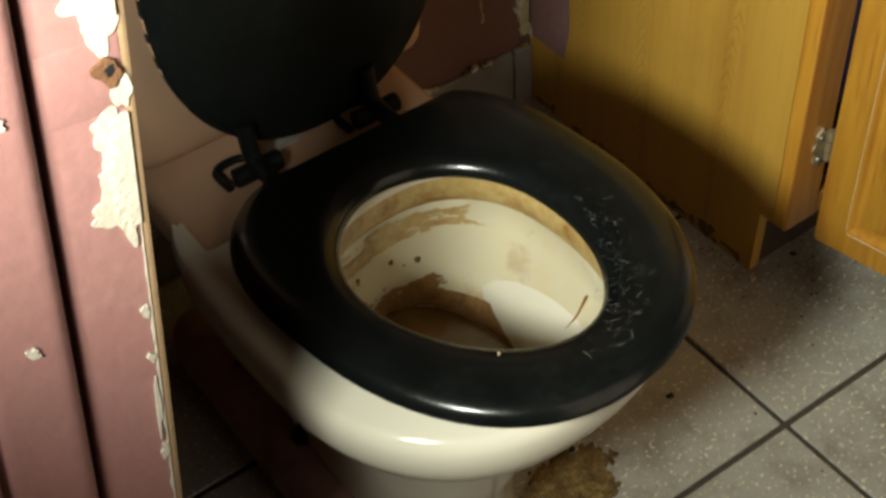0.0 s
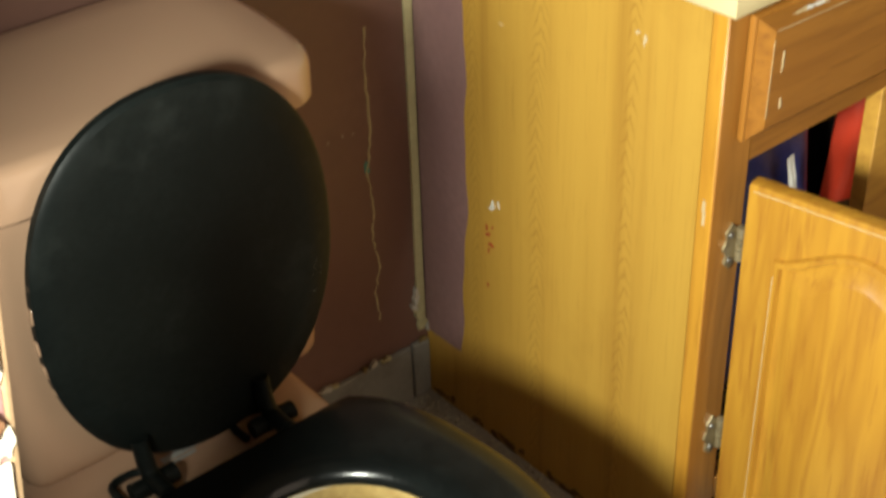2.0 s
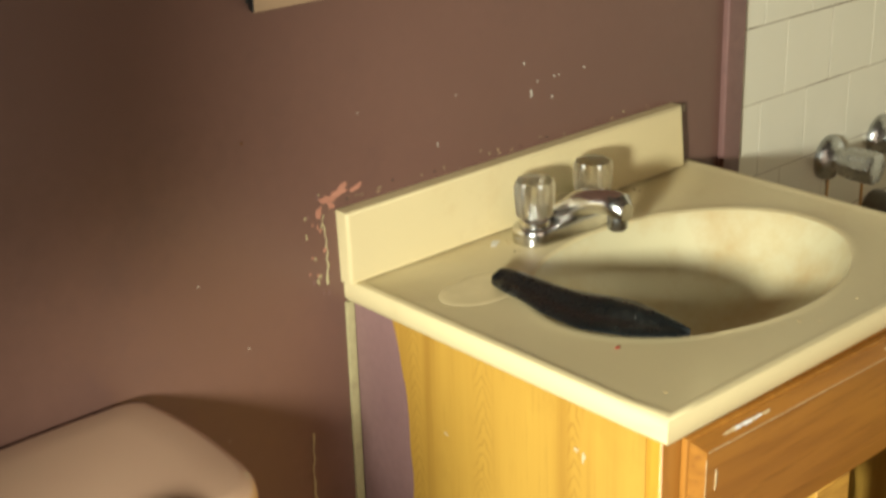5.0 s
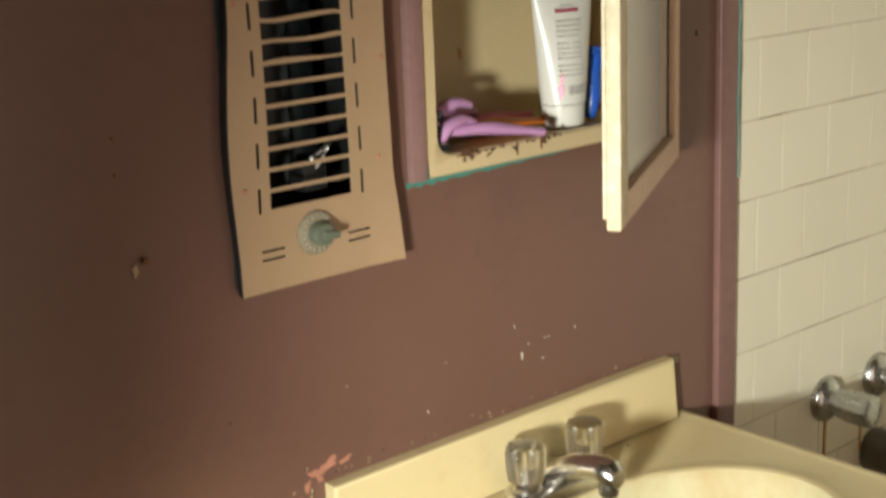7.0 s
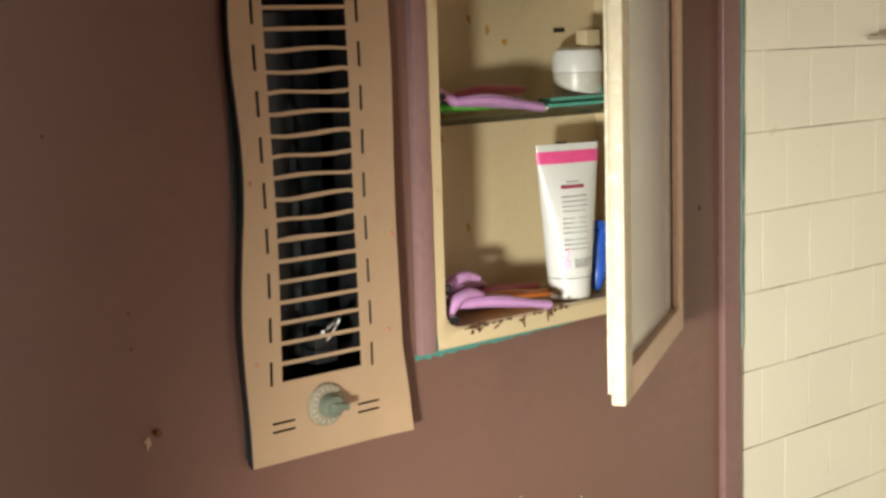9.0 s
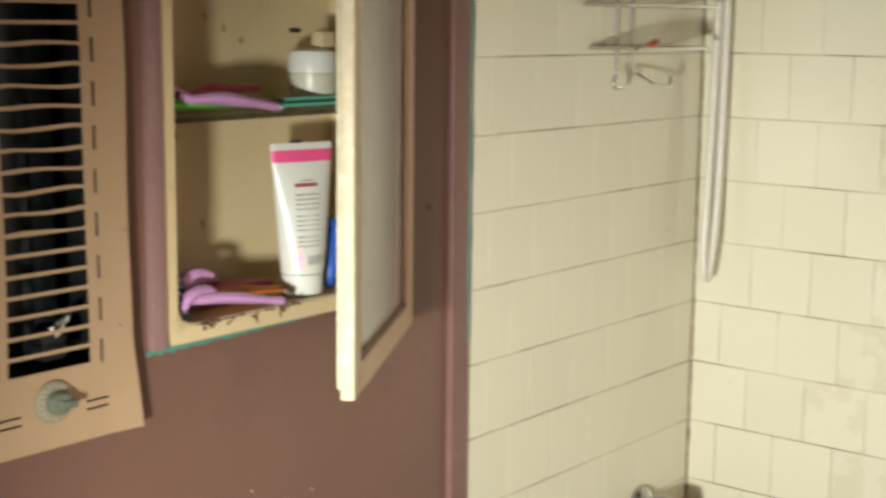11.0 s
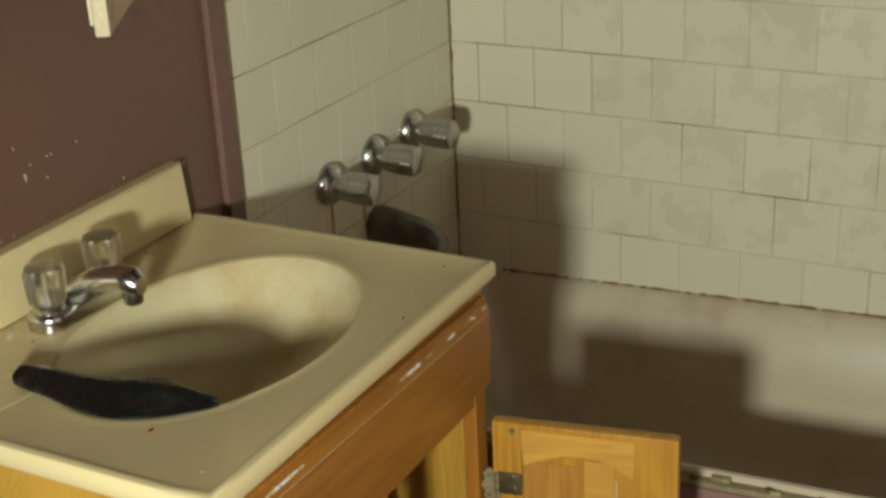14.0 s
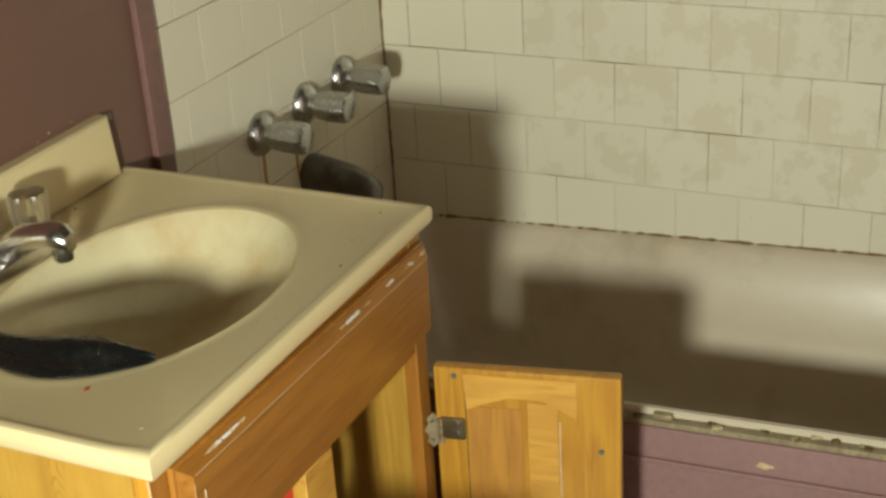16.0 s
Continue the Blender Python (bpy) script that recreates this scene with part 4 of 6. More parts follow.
# ---------------------------------------------------------------- vanity cabinet
vanity = thing("vanity_cabinet", (0, 0, 0), "golden oak bathroom vanity, doors hanging open, scuffed", "vanity")
FY, VR, VTOP, KICK = -0.457, 0.585, 0.716, 0.095
side = part("side_panel", prism([(0, 0), (0.415, 0), (0.418, KICK), (0.436, KICK), (0.436, VTOP), (0, VTOP)], 0.0, 0.014), M_VENEER, vanity, "honey oak veneer side with red and white marks", at=pose(0.0, -0.002, 0, 0, 0, -90))
part("side_panel", prism([(0, 0), (0.415, 0), (0.418, KICK), (0.436, KICK), (0.436, VTOP), (0, VTOP)], 0.0, 0.014), M_SIDE, vanity, at=pose(VR - 0.014, -0.002, 0, 0, 0, -90))
part("frame_edge", box(-0.0005, 0.019, FY + 0.0005, FY + 0.0185, KICK, VTOP, 0.001, 1), M_EDGE_LIT, vanity)
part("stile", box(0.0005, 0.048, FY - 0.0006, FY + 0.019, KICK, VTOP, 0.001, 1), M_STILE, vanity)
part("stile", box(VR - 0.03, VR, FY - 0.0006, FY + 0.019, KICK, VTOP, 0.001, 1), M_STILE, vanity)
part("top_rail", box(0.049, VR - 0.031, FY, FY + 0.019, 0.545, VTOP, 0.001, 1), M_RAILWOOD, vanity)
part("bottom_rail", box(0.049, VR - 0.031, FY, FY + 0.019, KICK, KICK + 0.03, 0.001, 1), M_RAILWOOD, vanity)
part("mullion", box(0.262, 0.325, FY - 0.0003, FY + 0.019, KICK + 0.03, 0.545, 0.001, 1), M_BACKLIGHT, vanity)
# boards inside are near-black, the cabinet's inner shade being in their colour
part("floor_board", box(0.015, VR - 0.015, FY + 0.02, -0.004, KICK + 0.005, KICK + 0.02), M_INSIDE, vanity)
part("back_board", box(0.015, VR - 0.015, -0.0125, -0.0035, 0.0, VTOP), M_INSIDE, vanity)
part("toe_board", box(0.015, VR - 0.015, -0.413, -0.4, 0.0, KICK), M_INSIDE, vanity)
bm = box(0.016, 0.562, -0.020, 0.0, 0.578, 0.700)
front = [e for e in bm.edges if abs(e.verts[0].co.y + 0.02) < 1e-4 and abs(e.verts[1].co.y + 0.02) < 1e-4]
bmesh.ops.bevel(bm, geom=front, offset=0.011, segments=1, affect="EDGES")
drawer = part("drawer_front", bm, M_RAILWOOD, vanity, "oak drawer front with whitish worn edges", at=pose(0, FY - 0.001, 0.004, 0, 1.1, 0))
part("step", box(0.0125, 0.5655, -0.008, 0.0, 0.5745, 0.7035, 0.003, 2), M_STILE, drawer)
part("worn_line", box(0.0268, 0.0274, -0.0203, -0.0195, 0.6, 0.68), M_WORN, drawer)
part("worn_line", box(0.03, 0.55, -0.0206, -0.0195, 0.6878, 0.6886), M_WORN, drawer)
part("worn_line", blob((0.0007, 0.012), 0.0006, 97, 12, 0.5), M_WORN, drawer, at=pose(0.042, -0.0201, 0.655))
part("worn_line", blob((0.0012, 0.006), 0.0006, 98, 12, 0.5), M_WORN, drawer, at=pose(0.046, -0.0201, 0.61))
rnd = random.Random(21)
for k in range(20):
    x = rnd.choice((rnd.uniform(0.05, 0.2), rnd.uniform(0.3, 0.4), rnd.uniform(0.44, 0.55)))
    part("worn_spot", blob((rnd.uniform(0.002, 0.011), rnd.uniform(0.0008, 0.0022)), 0.0008, 100 + k, 14), M_WORN if k % 2 else M_WHITE, drawer, at=pose(x, -0.0146, 0.6948, -45, 0, 0))
part("paint_dab", blob((0.0022, 0.014), 0.0007, 333, 18, 0.4), M_WORN, vanity, at=pose(-0.0006, FY + 0.009, 0.503, 0, 0, -90))

# mauve paint slopped over the rear of the side, with a wavy border
bm = bmesh.new()
rear, fore = [], []
for i in range(61):
    z = 0.105 + 0.608 * i / 60
    y = -0.072 - 0.02 * math.sin(min(1, max(0, (z - 0.1) / 0.35)) * 1.57) + 0.0025 * math.sin(z * 33) + 0.0012 * math.sin(z * 71)
    if z > 0.63:
        y += (z - 0.63) * 0.32
    rear.append(bm.verts.new((-0.0008, -0.003, z)))
    fore.append(bm.verts.new((-0.0008, y, z)))
for i in range(60):
    bm.faces.new((rear[i], fore[i], fore[i + 1], rear[i + 1]))
thicken(bm, 0.0006)
part("paint_overlap", bm, M_PINK, vanity, "mauve wall paint slopped over the veneer")
for k, (y, z, a, b, m) in enumerate(((-0.129, 0.318, 0.006, 0.0018, M_BLOOD), (-0.134, 0.305, 0.004, 0.0025, M_BLOOD), (-0.127, 0.327, 0.0015, 0.004, M_BLOOD), (-0.137, 0.331, 0.001, 0.003, M_BLOOD), (-0.130, 0.295, 0.001, 0.004, M_BLOOD), (-0.128, 0.243, 0.0012, 0.003, M_BLOOD),
                                     (-0.138, 0.362, 0.0028, 0.007, M_WHITE), (-0.148, 0.368, 0.0018, 0.004, M_WHITE), (-0.133, 0.357, 0.0012, 0.002, M_WHITE), (-0.36, 0.655, 0.002, 0.006, M_WORN), (-0.35, 0.66, 0.003, 0.002, M_WORN), (-0.155, 0.6, 0.004, 0.001, M_WORN))):
    part("mark", blob((a, b), 0.0007, 300 + k, 12, 0.45), m, vanity, at=pose(-0.0003, y, z, 0, (k * 37) % 60 - 30, -90))


def panel_door(width, height, parent, at, back):
    """A raised-panel door: hinge edge at x = 0, bottom at z = 0, front towards -y."""
    d = part("cabinet_door", box(0.0, width, -0.019, 0.0, 0.0, height, 0.004, 2), M_OAK, parent, "oak door with arched raised panel, worn edges", at=at)
    m = 0.044
    arch = [(m, m), (width - m, m), (width - m, height - m - 0.035)]
    for i in range(17):
        u = i / 16
        x = width - m - (width - 2 * m) * u
        z = height - m - 0.035 + 0.035 * (math.sin(math.pi * u) ** 1.6)
        arch.append((x, z))
    arch.append((m, height - m - 0.035))
    out = [arch[0]]
    for p in arch[1:]:
        if (p[0] - out[-1][0]) ** 2 + (p[1] - out[-1][1]) ** 2 > 1e-7:
            out.append(p)

    def grown(k):
        cx, cz, hw, hh = width / 2, height / 2, width / 2 - m, height / 2 - m
        return [(cx + (x - cx) * (1 + k / hw), cz + (z - cz) * (1 + k / hh)) for x, z in out]

    bm = bmesh.new()
    rings = [[bm.verts.new((x, y, z)) for x, z in grown(k)] for k, y in ((0.009, -0.0186), (0.007, -0.0245), (0.002, -0.0255), (-0.001, -0.0197), (-0.006, -0.0194), (-0.021, -0.0275), (-0.024, -0.0285))]
    bridge(bm, rings)
    bm.faces.new(rings[-1])
    part("raised_panel", bm, M_OAK, d)
    part("worn_edge", box(0.006, width - 0.006, -0.0196, -0.0188, height - 0.0078, height - 0.0068), M_WORN, d)
    part("worn_edge", box(m - 0.006, m - 0.0053, -0.0258, -0.0188, m, height - m - 0.045), M_WORN, d)
    part("worn_edge", box(m - 0.004, width - m, -0.0259, -0.0188, m - 0.0062, m - 0.005), M_WORN, d)
    if back:
        w = width
        part("back_patch", prism([(w - 0.04, height - 0.008), (w - 0.19, height - 0.008), (w - 0.19, height - 0.066), (w - 0.165, height - 0.05), (w - 0.14, height - 0.04), (w - 0.1, height - 0.04), (w - 0.07, height - 0.05), (w - 0.043, height - 0.062)], 0.0002, 0.0015), M_BACKLIGHT, d)
        part("back_plank", box(w - 0.165, w - 0.125, 0.0002, 0.0012, 0.01, height - 0.045), M_BACKLIGHT, d)
        part("back_plank", box(w - 0.118, w - 0.045, 0.0002, 0.0010, 0.01, height - 0.056), M_BACKWOOD, d)
        part("back_groove", box(w - 0.1685, w - 0.1665, 0.0002, 0.0014, 0.01, height - 0.07), M_WORN, d)
        part("back_groove", box(w - 0.0425, w - 0.041, 0.0002, 0.0014, 0.01, height - 0.02), M_MOLD, d)
        for x, z in ((0.026, height - 0.112), (0.026, height - 0.19), (w - 0.028, height - 0.012)):
            part("bumper", lathe([(0, 0.004), (0.003, 0.0035), (0.0042, 0.001), (0.0042, 0)], 12), M_KNOB, d, at=pose(x, 0.0, z, -90, 0, 0))
        part("hinge_cup", box(w - 0.04, w - 0.006, 0.0, 0.004, height - 0.109, height - 0.076, 0.003, 2), M_TARNISH, d, "tarnished hinge plate")
        part("hinge_screw", lathe([(0, 0.003), (0.003, 0.002), (0.0038, 0)], 10), M_DULL, d, at=pose(w - 0.03, 0.004, height - 0.082, -90, 0, 0))
        part("hinge_screw", lathe([(0, 0.003), (0.003, 0.002), (0.0038, 0)], 10), M_DULL, d, at=pose(w - 0.03, 0.004, height - 0.097, -90, 0, 0))
    return d


def door_hinge(parent, at):
    edge = []
    for i in range(25):
        u = -1 + i / 12
        edge.append((-0.0055 - 0.0075 * math.cos(u * 1.5) - 0.0022 * math.cos(u * 9.4), 0.027 * u))
    h = part("hinge", prism(edge + [(0.0035, 0.020), (0.0035, -0.020)], -0.0028, 0.0, 0.0006), M_HINGE, parent, "tarnished scalloped metal hinge", at=at)
    for z in (-0.0135, 0.0, 0.0135):
        part("knuckle", tube([(0.007, -0.005, z - 0.006), (0.007, -0.005, z + 0.006)], 0.0046, 10), M_HINGE, h)
    part("leaf", box(0.006, 0.022, -0.003, 0.0, -0.014, 0.014, 0.003, 2), M_HINGE, h)
    for z in (-0.015, 0.015):
        part("screw", lathe([(0, 0.003), (0.003, 0.002), (0.0035, 0)], 10), M_DULL, h, at=pose(-0.005, -0.0028, z, 90, 0, 0))


panel_door(0.248, 0.452, vanity, pose(0.037, FY - 0.022, 0.093, 0, 0, -79), False)
panel_door(0.248, 0.452, vanity, pose(0.572 + 0.248 * 0.191, FY - 0.014 - 0.248 * 0.982, 0.066, 0, 0, 101), True)
door_hinge(vanity, pose(0.034, FY - 0.001, 0.455))
door_hinge(vanity, pose(0.034, FY - 0.001, 0.205))
door_hinge(vanity, pose(0.574, FY - 0.012, 0.42, 0, 0, -60))

# packages inside the vanity
def pouch(name, w, h, d, material, at, label, seed):
    rnd = random.Random(seed)
    bm = bmesh.new()
    bmesh.ops.create_grid(bm, x_segments=14, y_segments=14, size=0.5)
    top = bm.verts[:]
    for v in top:
        x, y = v.co.x * 2, v.co.y * 2
        swell = max(0, (1 - x ** 4)) * max(0, (1 - y ** 6))
        n = noise.noise(Vector((x * 2.3 + seed, y * 2.3, seed * 0.7)))
        v.co = Vector((x * w / 2, -d * swell * (0.6 + 0.5 * n), (y + 1) * h / 2))
    dup = bmesh.ops.duplicate(bm, geom=bm.faces[:])
    for v in [g for g in dup["geom"] if isinstance(g, bmesh.types.BMVert)]:
        v.co.y = -v.co.y * 0.8
    bmesh.ops.remove_doubles(bm, verts=bm.verts, dist=0.0004)
    solo(name, bm, material, label, "package", at=at)


pouch("package", 0.10, 0.37, 0.03, M_RED, pose(0.41, -0.33, 0.117, 0, 5, -12), "glossy red plastic package standing in the vanity", 1)
pouch("package", 0.19, 0.36, 0.035, M_NAVY, pose(0.245, -0.345, 0.117, 0, -5, 8), "dark blue plastic package standing in the vanity", 2)
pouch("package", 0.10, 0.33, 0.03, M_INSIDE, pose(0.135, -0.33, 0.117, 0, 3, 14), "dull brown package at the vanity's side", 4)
pouch("package", 0.012, 0.10, 0.004, M_WHITE, pose(0.232, -0.392, 0.36, 0, -14, 0), "white strip of a package in the vanity", 3)
pouch("package", 0.05, 0.26, 0.02, surface("grey_wrap", (0.12, 0.13, 0.14), (0.05, 0.055, 0.07), 0.3, scale=30, relief=0.3), pose(0.262, -0.41, 0.117, 0, 8, -8), "crumpled grey wrapper in front of the packages", 8)
pouch("package", 0.12, 0.3, 0.03, M_DARK, pose(0.44, -0.28, 0.117, 0, 4, 0), "dark bag standing in the vanity", 6)

# ---------------------------------------------------------------- sink top
sink = thing("bathroom_sink", (0, 0, 0), "yellowed cultured marble sink top with oval basin", "sink")
CX0, CX1, CY0, CY1, CZ = -0.012, 0.596, -0.473, 0.0, 0.740
BX, BY, BA, BB = 0.30, -0.250, 0.218, 0.152
angs = [2 * math.pi * i / 72 for i in range(72)]
for x in (CX0, CX1):
    for y in (CY0, CY1):
        a = math.atan2(y - BY, x - BX) % (2 * math.pi)
        k = min(range(72), key=lambda i: abs(angs[i] - a))
        angs[k] = a


def border(inset, z):
    out = []
    for a in angs:
        c, s = math.cos(a), math.sin(a)
        tx = ((CX1 - inset if c > 0 else CX0 + inset) - BX) / c if abs(c) > 1e-9 else 1e9
        ty = ((CY1 - 0.0 if s > 0 else CY0 + inset) - BY) / s if abs(s) > 1e-9 else 1e9
        t = min(tx, ty)
        out.append((BX + t * c, BY + t * s, z))
    return out


def oval(k, z, dy=0.0):
    out = []
    for a in angs:
        t = 1 / math.sqrt((math.cos(a) / BA) ** 2 + (math.sin(a) / BB) ** 2)
        out.append((BX + k * t * math.cos(a), BY + dy + k * t * math.sin(a), z))
    return out


part("top", loops([border(0.03, CZ - 0.024), border(0.003, CZ - 0.024), border(0.0, CZ - 0.020), border(0.0, CZ - 0.004), border(0.003, CZ + 0.0005), border(0.008, CZ + 0.002), border(0.014, CZ + 0.0005), border(0.02, CZ - 0.001),
                   oval(1.12, CZ - 0.001), oval(1.06, CZ - 0.0025), oval(1.03, CZ - 0.0015), oval(1.0, CZ - 0.004)], close_last=False), M_MARBLE, sink)
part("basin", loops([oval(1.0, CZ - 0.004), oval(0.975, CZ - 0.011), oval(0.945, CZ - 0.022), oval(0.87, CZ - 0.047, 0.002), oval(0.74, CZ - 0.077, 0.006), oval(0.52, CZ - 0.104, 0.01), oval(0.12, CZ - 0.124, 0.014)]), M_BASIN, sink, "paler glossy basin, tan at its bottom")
bm = prism([(-0.016, CZ + 0.0005), (0.566, CZ + 0.0005), (0.556, CZ + 0.089), (-0.018, CZ + 0.087)], -0.02, -0.0005, 0.005, segs=3)
part("backsplash", bm, M_MARBLE, sink)
part("soap_dish", loops([[(x * 0.056 + 0.082, y * 0.036 - 0.128, CZ - 0.0009 + 0.001 * z) for x, y, z in [(math.cos(a) * k, math.sin(a) * k, zz) for a in (2 * math.pi * i / 40 for i in range(40))]] for k, zz in ((1.0, 0.0), (0.95, 0.5), (0.88, 0.75), (0.78, 0.5), (0.6, 0.15), (0.3, 0.05))]), surface("soap_yellowed_marble", (0.645, 0.525, 0.295), (0.62, 0.5, 0.28), 0.2, scale=12, fine=24, relief=0.0), sink)
part("drain", lathe([(0, 0.003), (0.018, 0.003), (0.022, 0.0), (0.022, -0.004)], 24), M_DULL, sink, at=pose(BX, BY + 0.014, CZ - 0.1225))
part("smear", blob((0.011, 0.004), 0.0003, 402, 18, 0.4), M_WHITE, sink, at=pose(0.187, -0.039, CZ - 0.0008, -90, 0, 25))
part("spot", blob((0.0022, 0.002), 0.0006, 401, 10), M_BLOOD, sink, at=pose(0.075, -0.335, CZ, -90, 0, 0))

# rusty specks left round the faucet and along the rim
rnd = random.Random(27)
M_SPECK = surface("tan_water_mark", (0.52, 0.38, 0.18), (0.46, 0.32, 0.13), 0.4, scale=60, fine=200, relief=0.05)
for k in range(26):
    x, y = (rnd.uniform(0.17, 0.45), -rnd.uniform(0.03, 0.085)) if k < 18 else (rnd.uniform(0.02, 0.56), -rnd.uniform(0.415, 0.445))
    part("spot", blob((rnd.uniform(0.0008, 0.003), rnd.uniform(0.0006, 0.002)), 0.0003, 420 + k, 10, 0.5), M_SPECK if k % 4 else M_RUST, sink, at=pose(x, y, CZ - 0.0011, -90, 0, rnd.uniform(0, 180)))

# faucet
faucet = thing("sink_faucet", (0.28, -0.065, CZ), "chrome sink faucet with two clear acrylic knobs", "faucet")
bm = box(-0.078, 0.078, -0.026, 0.026, 0.0, 0.02, 0.0)
bmesh.ops.bevel(bm, geom=[e for e in bm.edges if abs(e.verts[0].co.z - e.verts[1].co.z) > 0.01], offset=0.025, segments=8, affect="EDGES", profile=0.5)
bmesh.ops.bevel(bm, geom=[e for e in bm.edges if e.verts[0].co.z > 0.019 and e.verts[1].co.z > 0.019], offset=0.006, segments=3, affect="EDGES", profile=0.5)
part("base", bm, M_CHROME, faucet)
bm = bmesh.new()
rings = []
for y, z, w, h in ((0.018, 0.018, 0.026, 0.012), (0.0, 0.028, 0.026, 0.018), (-0.03, 0.041, 0.0235, 0.018), (-0.055, 0.049, 0.0205, 0.0155), (-0.078, 0.053, 0.019, 0.015), (-0.092, 0.051, 0.0175, 0.0155), (-0.101, 0.046, 0.0105, 0.011)):
    rings.append([bm.verts.new((w * math.cos(a), y, z + h * math.sin(a))) for a in (2 * math.pi * i / 24 for i in range(24))])
bridge(bm, rings)
bm.faces.new(rings[0])
bm.faces.new(rings[-1])
part("spout", bm, M_CHROME, faucet)
part("aerator", lathe([(0, 0), (0.0105, 0), (0.012, 0.002), (0.012, 0.022), (0.01, 0.028), (0, 0.028)], 20), M_DULL, faucet, at=pose(0, -0.086, 0.022))
for x in (-0.051, 0.051):
    part("stem", lathe([(0.019, 0.018), (0.0185, 0.026), (0.012, 0.032), (0.012, 0.05), (0, 0.05)], 24), M_CHROME, faucet, at=pose(x, 0, 0))
    bm = bmesh.new()
    rings = []
    for z, r in ((0.030, 0.019), (0.032, 0.0205), (0.046, 0.0225), (0.068, 0.0235), (0.075, 0.0215), (0.078, 0.015)):
        rings.append([bm.verts.new(((r + 0.0016 * math.cos(10 * a)) * math.cos(a), (r + 0.0016 * math.cos(10 * a)) * math.sin(a), z)) for a in (2 * math.pi * i / 60 for i in range(60))])
    bridge(bm, rings)
    bm.faces.new(rings[0])
    bm.faces.new(rings[-1])
    part("knob", bm, M_ACRYLIC, faucet, "clear fluted acrylic knob", at=pose(x, 0, 0))

# the black thing that lies across the basin's edge
strip = thing("rubber_insole", (0, 0, 0), "curved black rubber strip lying over the basin edge", "rubber strip")
STATIONS = (((0.094, -0.131), (0.099, -0.127), 0.002), ((0.087, -0.142), (0.124, -0.120), 0.006), ((0.084, -0.155), (0.129, -0.140), 0.008), ((0.078, -0.195), (0.131, -0.165), 0.008), ((0.069, -0.245), (0.134, -0.205), 0.008),
            ((0.068, -0.282), (0.146, -0.245), 0.009), ((0.079, -0.315), (0.160, -0.275), 0.0085), ((0.101, -0.345), (0.158, -0.304), 0.0075), ((0.124, -0.364), (0.152, -0.340), 0.005), ((0.142, -0.373), (0.145, -0.371), 0.002))
bm = bmesh.new()
rings = []
left_side = curve([(x, y, 0) for (x, y), b, h in STATIONS], 5)
right_side = curve([(x, y, 0) for a, (x, y), h in STATIONS], 5)
heights = curve([(h, 0, 0) for a, b, h in STATIONS], 5)
for i, (a, b, h) in enumerate(zip(left_side, right_side, heights)):
    c, half = (a + b) / 2 + (b - a) * 0.03, (b - a) * 0.42
    ring = []
    for k in range(28):
        t = 2 * math.pi * k / 28
        fold = 0.75 + 0.55 * math.exp(-((math.cos(t) - 0.35) / 0.3) ** 2) - 0.35 * math.exp(-((math.cos(t) + 0.25) / 0.25) ** 2)
        wrinkle = 1 + 0.22 * noise.noise(Vector((i * 0.3, t * 1.6, 4))) + 0.12 * noise.noise(Vector((i * 0.9, t * 3.0, 8)))
        lift = 0.95 * h.x * math.sin(t) * (fold * wrinkle if math.sin(t) > 0 else 0.5) + 0.0035 * math.cos(t)
        ring.append(bm.verts.new(c + half * math.cos(t) * (1 + 0.025 * math.sin(i * 0.8)) + Vector((0, 0, CZ + 0.0062 + lift))))
    rings.append(ring)
bridge(bm, rings)
bm.faces.new(rings[0])
bm.faces.new(rings[-1])
part("strip", bm, M_RUBBER, strip)
for k, (x, y) in enumerate(((0.128, -0.312), (0.123, -0.316), (0.132, -0.306))):
    part("speck", blob((0.0007, 0.0006 + 0.0004 * (k == 0)), 0.001, 450 + k, 9, 0.5), M_SCRATCH, strip, at=pose(x, y, CZ + 0.0112, -90, 0, 0))


# ---------------------------------------------------------------- wall heater
heater = thing("wall_heater", (0, 0, 0), "dented beige steel wall heater with louvred grille", "heater")
HX0, HX1, HZ0, HZ1 = -0.119, 0.080, 1.066, 1.60
holes = []
bars = [1.1515 + 0.0213 * i for i in range(19)]
for z in bars:
    holes.append((-0.077, 0.024, z, z + 0.0172))
for k in range(9):
    z = 1.149 + 0.046 * k
    holes.append((-0.0915, -0.0875, z, z + 0.026))
    holes.append((0.0365, 0.0405, z, z + 0.026))
for z in (1.0985, 1.1075):
    holes.append((-0.090, -0.062, z, z + 0.0025))
    holes.append((0.018, 0.047, z, z + 0.0025))
gx = sorted({HX0, HX1, -0.1, -0.05, -0.025, 0.0, 0.06, *[h[0] for h in holes], *[h[1] for h in holes]})
gz = sorted({HZ0, HZ1, 1.085, 1.13, 1.575, *[h[2] for h in holes], *[h[3] for h in holes]})


def dent(x, z):
    """How far the plate stands off, and how far its edge strays."""
    y = -0.02 - 0.004 * math.sin((z - 1.1) * 9) - 0.006 * max(0, (x - 0.05) / 0.04) * max(0, 1 - (z - HZ0) / 0.09)
    edge = (x - HX0) / (HX1 - HX0)
    dx = 0.004 * math.sin((z - 1.07) * 17 + 0.6) * (edge - 0.35) + (0.012 * max(0, 1 - (z - HZ0) / 0.10) if edge > 0.9 else 0)
    if edge < 0.02:
        dx += 0.004 * math.sin((z - 1.0) * 21) + 0.006 * max(0, z - 1.3) / 0.2
    dz = 0.0016 * math.sin(x * 45 + z * 90) if 1.3 < z < 1.5 and -0.07 < x < 0.02 else 0
    return x + dx, y, z + dz


